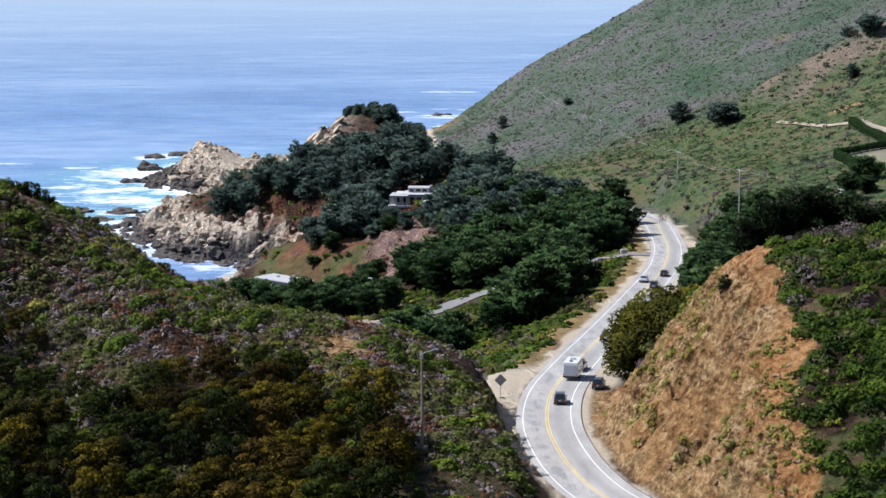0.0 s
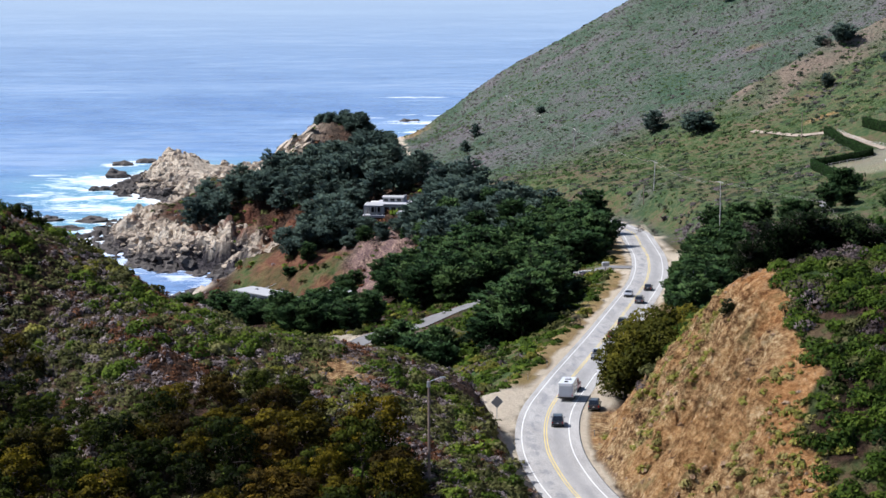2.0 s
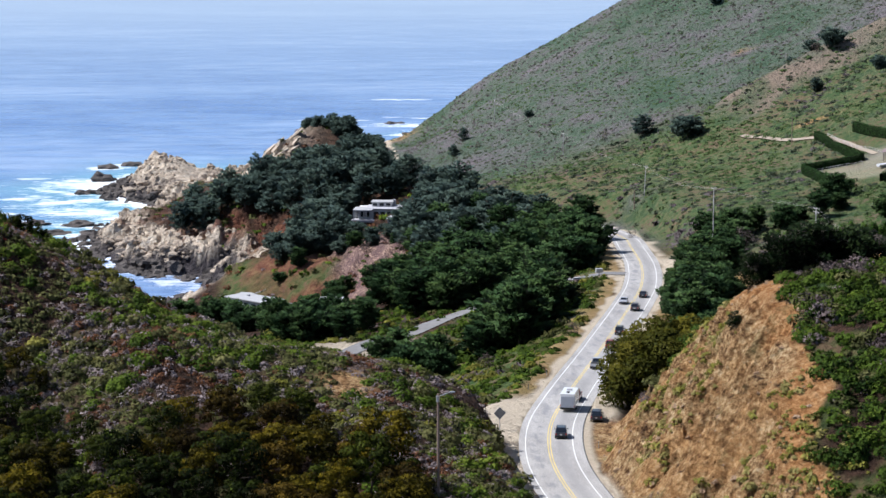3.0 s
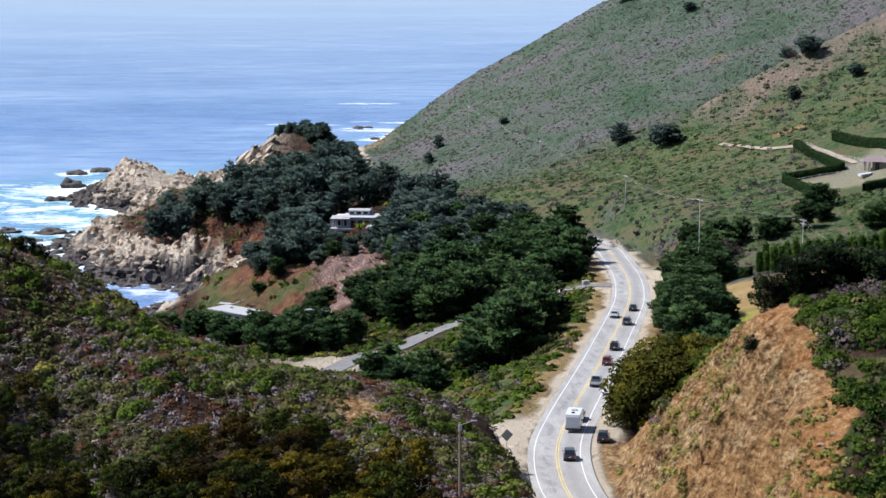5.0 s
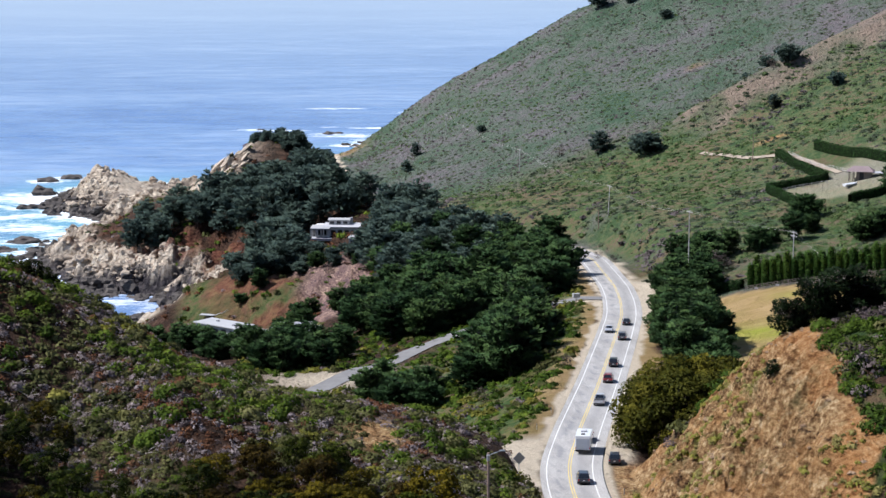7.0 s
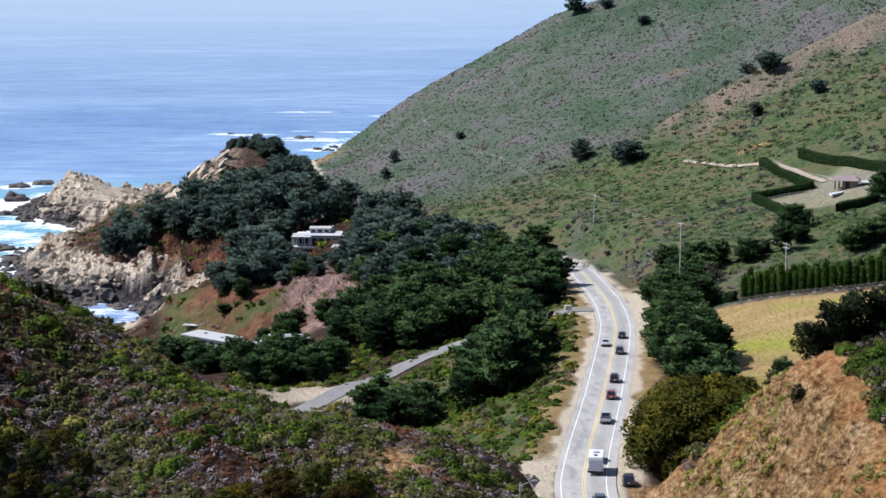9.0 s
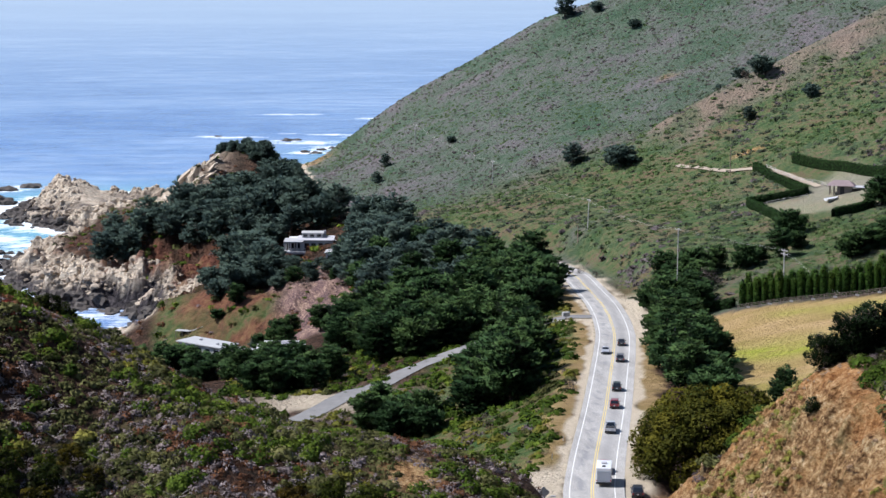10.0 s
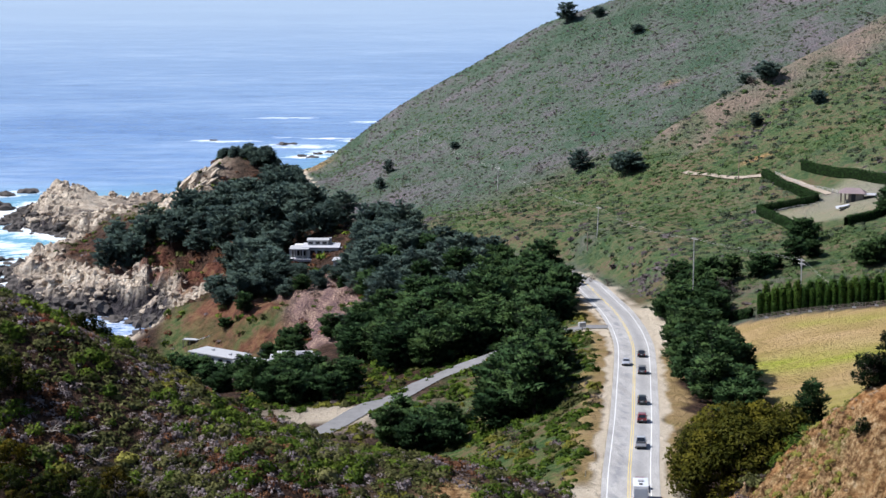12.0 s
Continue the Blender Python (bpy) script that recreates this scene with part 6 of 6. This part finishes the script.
part("upper_roof", boxed(-3.9, 5.4, 0.1, 6.4, 5.6, 5.85, 0.03), M_ROOF_WHITE, hs, "flat white roof slab")
part("chimney", boxed(5.2, 6.2, 3.5, 4.6, 3.7, 6.4, 0.03), M_ROOF_PALE, hs)
part("portico_roof", boxed(-10.5, -2.5, -8.5, 1.0, 3.0, 3.6, 0.03), M_ROOF_WHITE, hs, "white portico beam roof")
for x, y in ((-10.2, -8.2), (-7.6, -8.2), (-5.0, -8.2), (-2.8, -8.2), (-10.2, -4.2), (-10.2, 0.4)):
    part("column", boxed(x - 0.28, x + 0.28, y - 0.28, y + 0.28, -1.2, 3.0, 0.02), M_STUCCO, hs)
part("terrace", boxed(-11.0, 9.5, -9.2, -4.8, -1.6, -0.6, 0.03), M_ROOF_PALE, hs, "pale stone terrace")
part("side_wing", boxed(9.4, 13.5, -2.0, 5.0, -1.0, 2.9), M_STUCCO, hs)
part("side_roof", boxed(9.3, 13.9, -2.4, 5.4, 2.9, 3.15, 0.03), M_ROOF_WHITE, hs, "flat white roof slab")
for x in (-7.5, -5.0, -1.2, 1.6, 4.4, 7.2):
    window(hs, x, -5.02, 0.2, 1.9, 2.2)
for x in (-2.2, 0.6, 3.4):
    window(hs, x, 0.48, 4.1, 1.8, 1.1)
window(hs, 11.4, -2.02, 0.4, 2.2, 1.6)
tagged(hs, "white flat-roofed modern house with a pillared portico", "house")
hs.matrix_basis = Matrix.LocRotScale((-9.5, 750, 26.5), Euler((0, 0, radians(-6))), (0.86, 0.9, 0.84))


def low_house(label, x, y, rot, w, d, h, z, grey=None, name="bungalow"):
    b = new(name)
    part("wall", boxed(-w / 2, w / 2, -d / 2, d / 2, -7.0, h), M_STUCCO, b)
    part("roof", boxed(-w / 2 - 0.5, w / 2 + 0.5, -d / 2 - 0.5, d / 2 + 0.5, h, h + 0.3, 0.04), M_ROOF_WHITE, b, "flat white roof")
    for f in np.linspace(-w / 2 + 1.5, w / 2 - 1.5, max(2, int(w / 3))):
        window(b, float(f), -d / 2 - 0.02, h - 2.1, 1.6, 1.4)
    for gx0, gx1, gy0, gy1, gz in grey or ():
        part("roof_panel", boxed(gx0, gx1, gy0, gy1, h + 0.3, h + 0.3 + gz, 0.03), M_ROOF_GREY, b, "dark grey roof panel")
    for vx, vy in ((-w * 0.2, d * 0.1), (w * 0.3, -d * 0.15)):
        part("roof_vent", boxed(vx - 0.35, vx + 0.35, vy - 0.35, vy + 0.35, h + 0.29, h + 0.75, 0.03), M_ROOF_PALE, b, "grey roof vent")
    tagged(b, label, "house", "valley buildings")
    b.matrix_basis = Matrix.LocRotScale((x, y, z), Euler((0, 0, rot)), None)
    return b


low_house("long low building with a flat white roof among cypresses", -44.0, 566.5, radians(-42), 15, 6.5, 3.2, 28.2)
low_house("narrow low building with a flat white roof among cypresses", -34.5, 556.5, radians(-38), 10, 6, 3.0, 28.0, [(-5.2, -1.5, -1.6, 1.6, 0.12)])
b2 = low_house("low white-roofed building with dark grey roof panels", -24.6, 557, radians(-4), 8.5, 12, 3.2, 28.9, [(-3.4, 3.4, 1.2, 4.0, 0.35), (-1.1, 1.1, -5.4, 1.2, 0.35)])
for s in (-1, 1):
    part("wing_roof", boxed(s * 4.9 - 1.5, s * 4.9 + 1.5, -3.5, 3.2, 3.0, 3.35, 0.05), M_ROOF_WHITE, b2, "flat white roof wing")
low_house("white cottage half hidden by the cypress forest", 0, 690, radians(-10), 13, 6, 2.8, float(land(0, 690)) + 0.6, None, "cottage")
# timber shed in the yard
sh = new("shed")
part("wall", boxed(-1.0, 3.0, -1.8, 1.8, -0.4, 2.3), M_WOOD, sh)
for x in (-3.0, -1.9):
    for y in (-1.7, 1.7):
        part("post", boxed(x - 0.1, x + 0.1, y - 0.1, y + 0.1, -0.4, 2.3), M_WOOD, sh)
# no opening is cut: a black panel paints the doorway's dark inside
part("door", boxed(-0.2, 0.9, -1.86, -1.78, -0.2, 2.0), M_TRIM, sh, "black panel standing in for the shade inside the doorway")
bm = bmesh.new()
v = [bm.verts.new(p) for p in ((-3.6, -2.5, 2.25), (3.6, -2.5, 2.25), (3.6, 2.5, 2.25), (-3.6, 2.5, 2.25), (-2.0, 0, 3.5), (2.0, 0, 3.5))]
for q in ((0, 1, 5, 4), (2, 3, 4, 5), (1, 2, 5), (3, 0, 4), (3, 2, 1, 0)):
    bm.faces.new([v[i] for i in q])
part("roof", bm, M_SHED_ROOF, sh, "mauve-grey hipped shingle roof")
part("lean_to_roof", boxed(3.0, 6.2, -2.2, 1.6, 1.9, 2.05, 0.02), M_ROOF_PALE, sh, "pale sheet lean-to roof")
part("post", boxed(5.9, 6.1, -2.1, -1.9, -0.4, 1.9), M_WOOD, sh)
tagged(sh, "small timber shed with a mauve-grey hipped roof", "shed")
sh.matrix_basis = stand(149, 636, -0.35, 1.15, 1.15, 0.0)
# covered boat in the yard
bt = new("boat")
bm = bmesh.new()
rows = [[bm.verts.new((a * w, y, z)) for a, z in ((-1, 0.9), (-0.7, 0.45), (0, 0.25), (0.7, 0.45), (1, 0.9), (0, 1.1))] for y, w in ((-2.6, 0.7), (-1, 0.9), (1, 0.8), (2.4, 0.4), (3.2, 0.05))]
for a, b in zip(rows, rows[1:]):
    for i in range(6):
        bm.faces.new((a[i], b[i], b[(i + 1) % 6], a[(i + 1) % 6]))
bm.faces.new(rows[0])
bm.faces.new(rows[-1][::-1])
part("hull", bm, P_WHITE, bt)
part("trailer_frame", boxed(-0.6, 0.6, -2.0, 2.6, 0.12, 0.28, 0.02), M_STEEL, bt, "steel trailer frame")
tagged(bt, "small white boat on a low trailer in the dirt yard", "boat")
bt.matrix_basis = stand(143, 626, -0.9, 1.1, 1.1, 0.0)
# small deck with steps above the cove
dk = new("viewing_deck")
part("floor", boxed(-2.4, 2.4, -1.2, 1.2, 1.0, 1.18, 0.02), M_ROOF_WHITE, dk)
for x in (-2.2, 0, 2.2):
    for y in (-1.1, 1.1):
        part("post", boxed(x - 0.08, x + 0.08, y - 0.08, y + 0.08, -1.5, 1.0), M_WOOD, dk)
for i in range(9):
    part("step", boxed(2.4 + i * 0.7, 3.1 + i * 0.7, -0.6, 0.6, 1.1 + i * 0.28, 1.18 + i * 0.28), M_ROOF_PALE, dk)
tagged(dk, "small white wooden deck with steps above the cove", "deck")
dk.matrix_basis = stand(-53, 674, -0.35, 1.0, 1.0, 0.0)


# ---- sea rocks and slabs
def boulder(name, rng, r, h, material, sub=3):
    bm = bmesh.new()
    bmesh.ops.create_icosphere(bm, subdivisions=sub, radius=1.0)
    o = Vector(rng.uniform(-50, 50, 3))
    for v in bm.verts:
        n = noise.fractal(v.co * 1.3 + o, 1.0, 2.0, 4)
        k = 1 + 0.55 * n
        v.co = Vector((v.co.x * r * k, v.co.y * r * 0.8 * k, v.co.z * h * (1 + 0.9 * n)))
    me = bpy.data.meshes.new(name)
    bm.to_mesh(me)
    bm.free()
    me.materials.append(material)
    return me


def make_rock(name, a, b, c):
    k = Mat(name, 0.9, 0.25)
    n = k.mix(0.5, k.noise(0.5, 7, 0.7), k.noise(2.5, 5))
    k.color(k.mix(k.math("MULTIPLY", k.random(), 0.4), k.ramp(n, (0.33, a), (0.5, b), (0.68, c)), b)).bump(k.noise(1.5, 7, 0.7), 0.9, 0.4)
    return k.m


M_SEA_ROCK = make_rock("sea_rock", (0.028, 0.025, 0.026), (0.075, 0.066, 0.060), (0.17, 0.145, 0.12))
M_SLAB = make_rock("slab_rock", (0.15, 0.122, 0.10), (0.46, 0.38, 0.29), (0.68, 0.60, 0.48))
M_CLIFF = make_rock("cliff_rock", (0.11, 0.09, 0.078), (0.38, 0.31, 0.235), (0.66, 0.57, 0.45))
M_CLOD = make_rock("cut_rock", (0.14, 0.085, 0.048), (0.30, 0.20, 0.12), (0.47, 0.36, 0.25))
_r4 = np.random.RandomState(31)
for x, y, r, h in ROCKS:
    ob = new("sea_rock", boulder("sea_rock", _r4, r, h, M_SEA_ROCK))
    ob.matrix_basis = Matrix.LocRotScale((x, y, -0.2 * h), Euler((0, 0, _r4.uniform(-0.4, 0.4))), None)
    tagged(ob, "dark jagged sea rock ringed by white surf", "rock", "sea rocks")
for i in range(60):
    f = _r4.rand()
    x, y = -66 + 20 * f + 1.5 * _r4.normal(), 903 + 8 * _r4.normal()
    ob = new("rock_slab", boulder("rock_slab", _r4, 2.6, 1.1, M_SLAB, 2))
    ob.matrix_basis = Matrix.LocRotScale((x, y, float(land(x, y)) - 0.5), Euler((0.35, -0.75 + 0.15 * _r4.normal(), 0.25 * _r4.normal())), (1.7, 0.6, 0.55))
    tagged(ob, "pale tilted rock slab on the headland peak", "rock", "headland slabs")
# shore ledges and broken rock at the foot of the cliffs
led = []
for i in range(420):
    k = _r4.randint(4, 18)
    f = _r4.rand()
    a, b = COAST[k], COAST[k + 1]
    q = a + (b - a) * f + _r4.normal(size=2) * 5.0
    if float(land(q[0], q[1])) > 3.5:
        continue
    led.append((q[0], q[1], _r4.uniform(0.6, 3.2) ** 1.0))


def rubble(name, label, places, rng, material, squash=0.6, lift=0.0, sub=2):
    base = []
    for _ in range(4):
        bm = bmesh.new()
        bmesh.ops.create_icosphere(bm, subdivisions=sub, radius=1.0)
        o = Vector(rng.uniform(-50, 50, 3))
        for v in bm.verts:
            v.co *= 1 + 0.75 * noise.fractal(v.co * 1.4 + o, 0.8, 2.0, 4)
            v.co.x *= 1.35
        bm.verts.index_update()
        base.append((np.array([v.co[:] for v in bm.verts]), np.array([[v.index for v in f.verts] for f in bm.faces])))
        bm.free()
    vs, fs, n = [], [], 0
    for i, (x, y, r) in enumerate(places):
        bv, bf = base[i % 4]
        a = rng.uniform(0, 6.28)
        z = max(float(land(x, y)), -0.5) + lift * r
        p = np.stack([bv[:, 0] * math.cos(a) - bv[:, 1] * math.sin(a), bv[:, 0] * math.sin(a) + bv[:, 1] * math.cos(a), bv[:, 2] * squash * rng.uniform(0.7, 1.3)], 1) * r
        vs.append(p + np.array([x, y, z]))
        fs.append(bf + n)
        n += len(bv)
    me = raw_mesh(name, np.concatenate(vs), np.concatenate(fs), material, smooth=False)
    return tagged(new(name, me), label, "rocks", kind="stuff")


rubble("shore_rocks", "dark surf-wetted boulders and ledges along the shore", led, _r4, M_SEA_ROCK, 0.7)
pl = strewn(_r4, -142, -48, 735, 1062, 5600, 0.5, 1.9, lambda x, y: np.clip(rockiness(x, y), 0, 1) * step(1.5, 4, coast(x, y)) * (1 - step(20, 30, coast(x, y))) * 0.8)
rubble("cliff_rocks", "pale broken boulders bulging out of the sea cliffs", pl, _r4, M_CLIFF, 0.8, -0.55, 2)
pl = strewn(_r4, 19, 46, 222, 310, 420, 0.06, 0.40, lambda x, y: step(6.5, 8, road_d(x, y)) * (x < cut_edge(y)) * 0.8)
rubble("cut_rocks", "broken brown rock sticking out of the road cut", pl, _r4, M_CLOD, 0.8, 0.05)
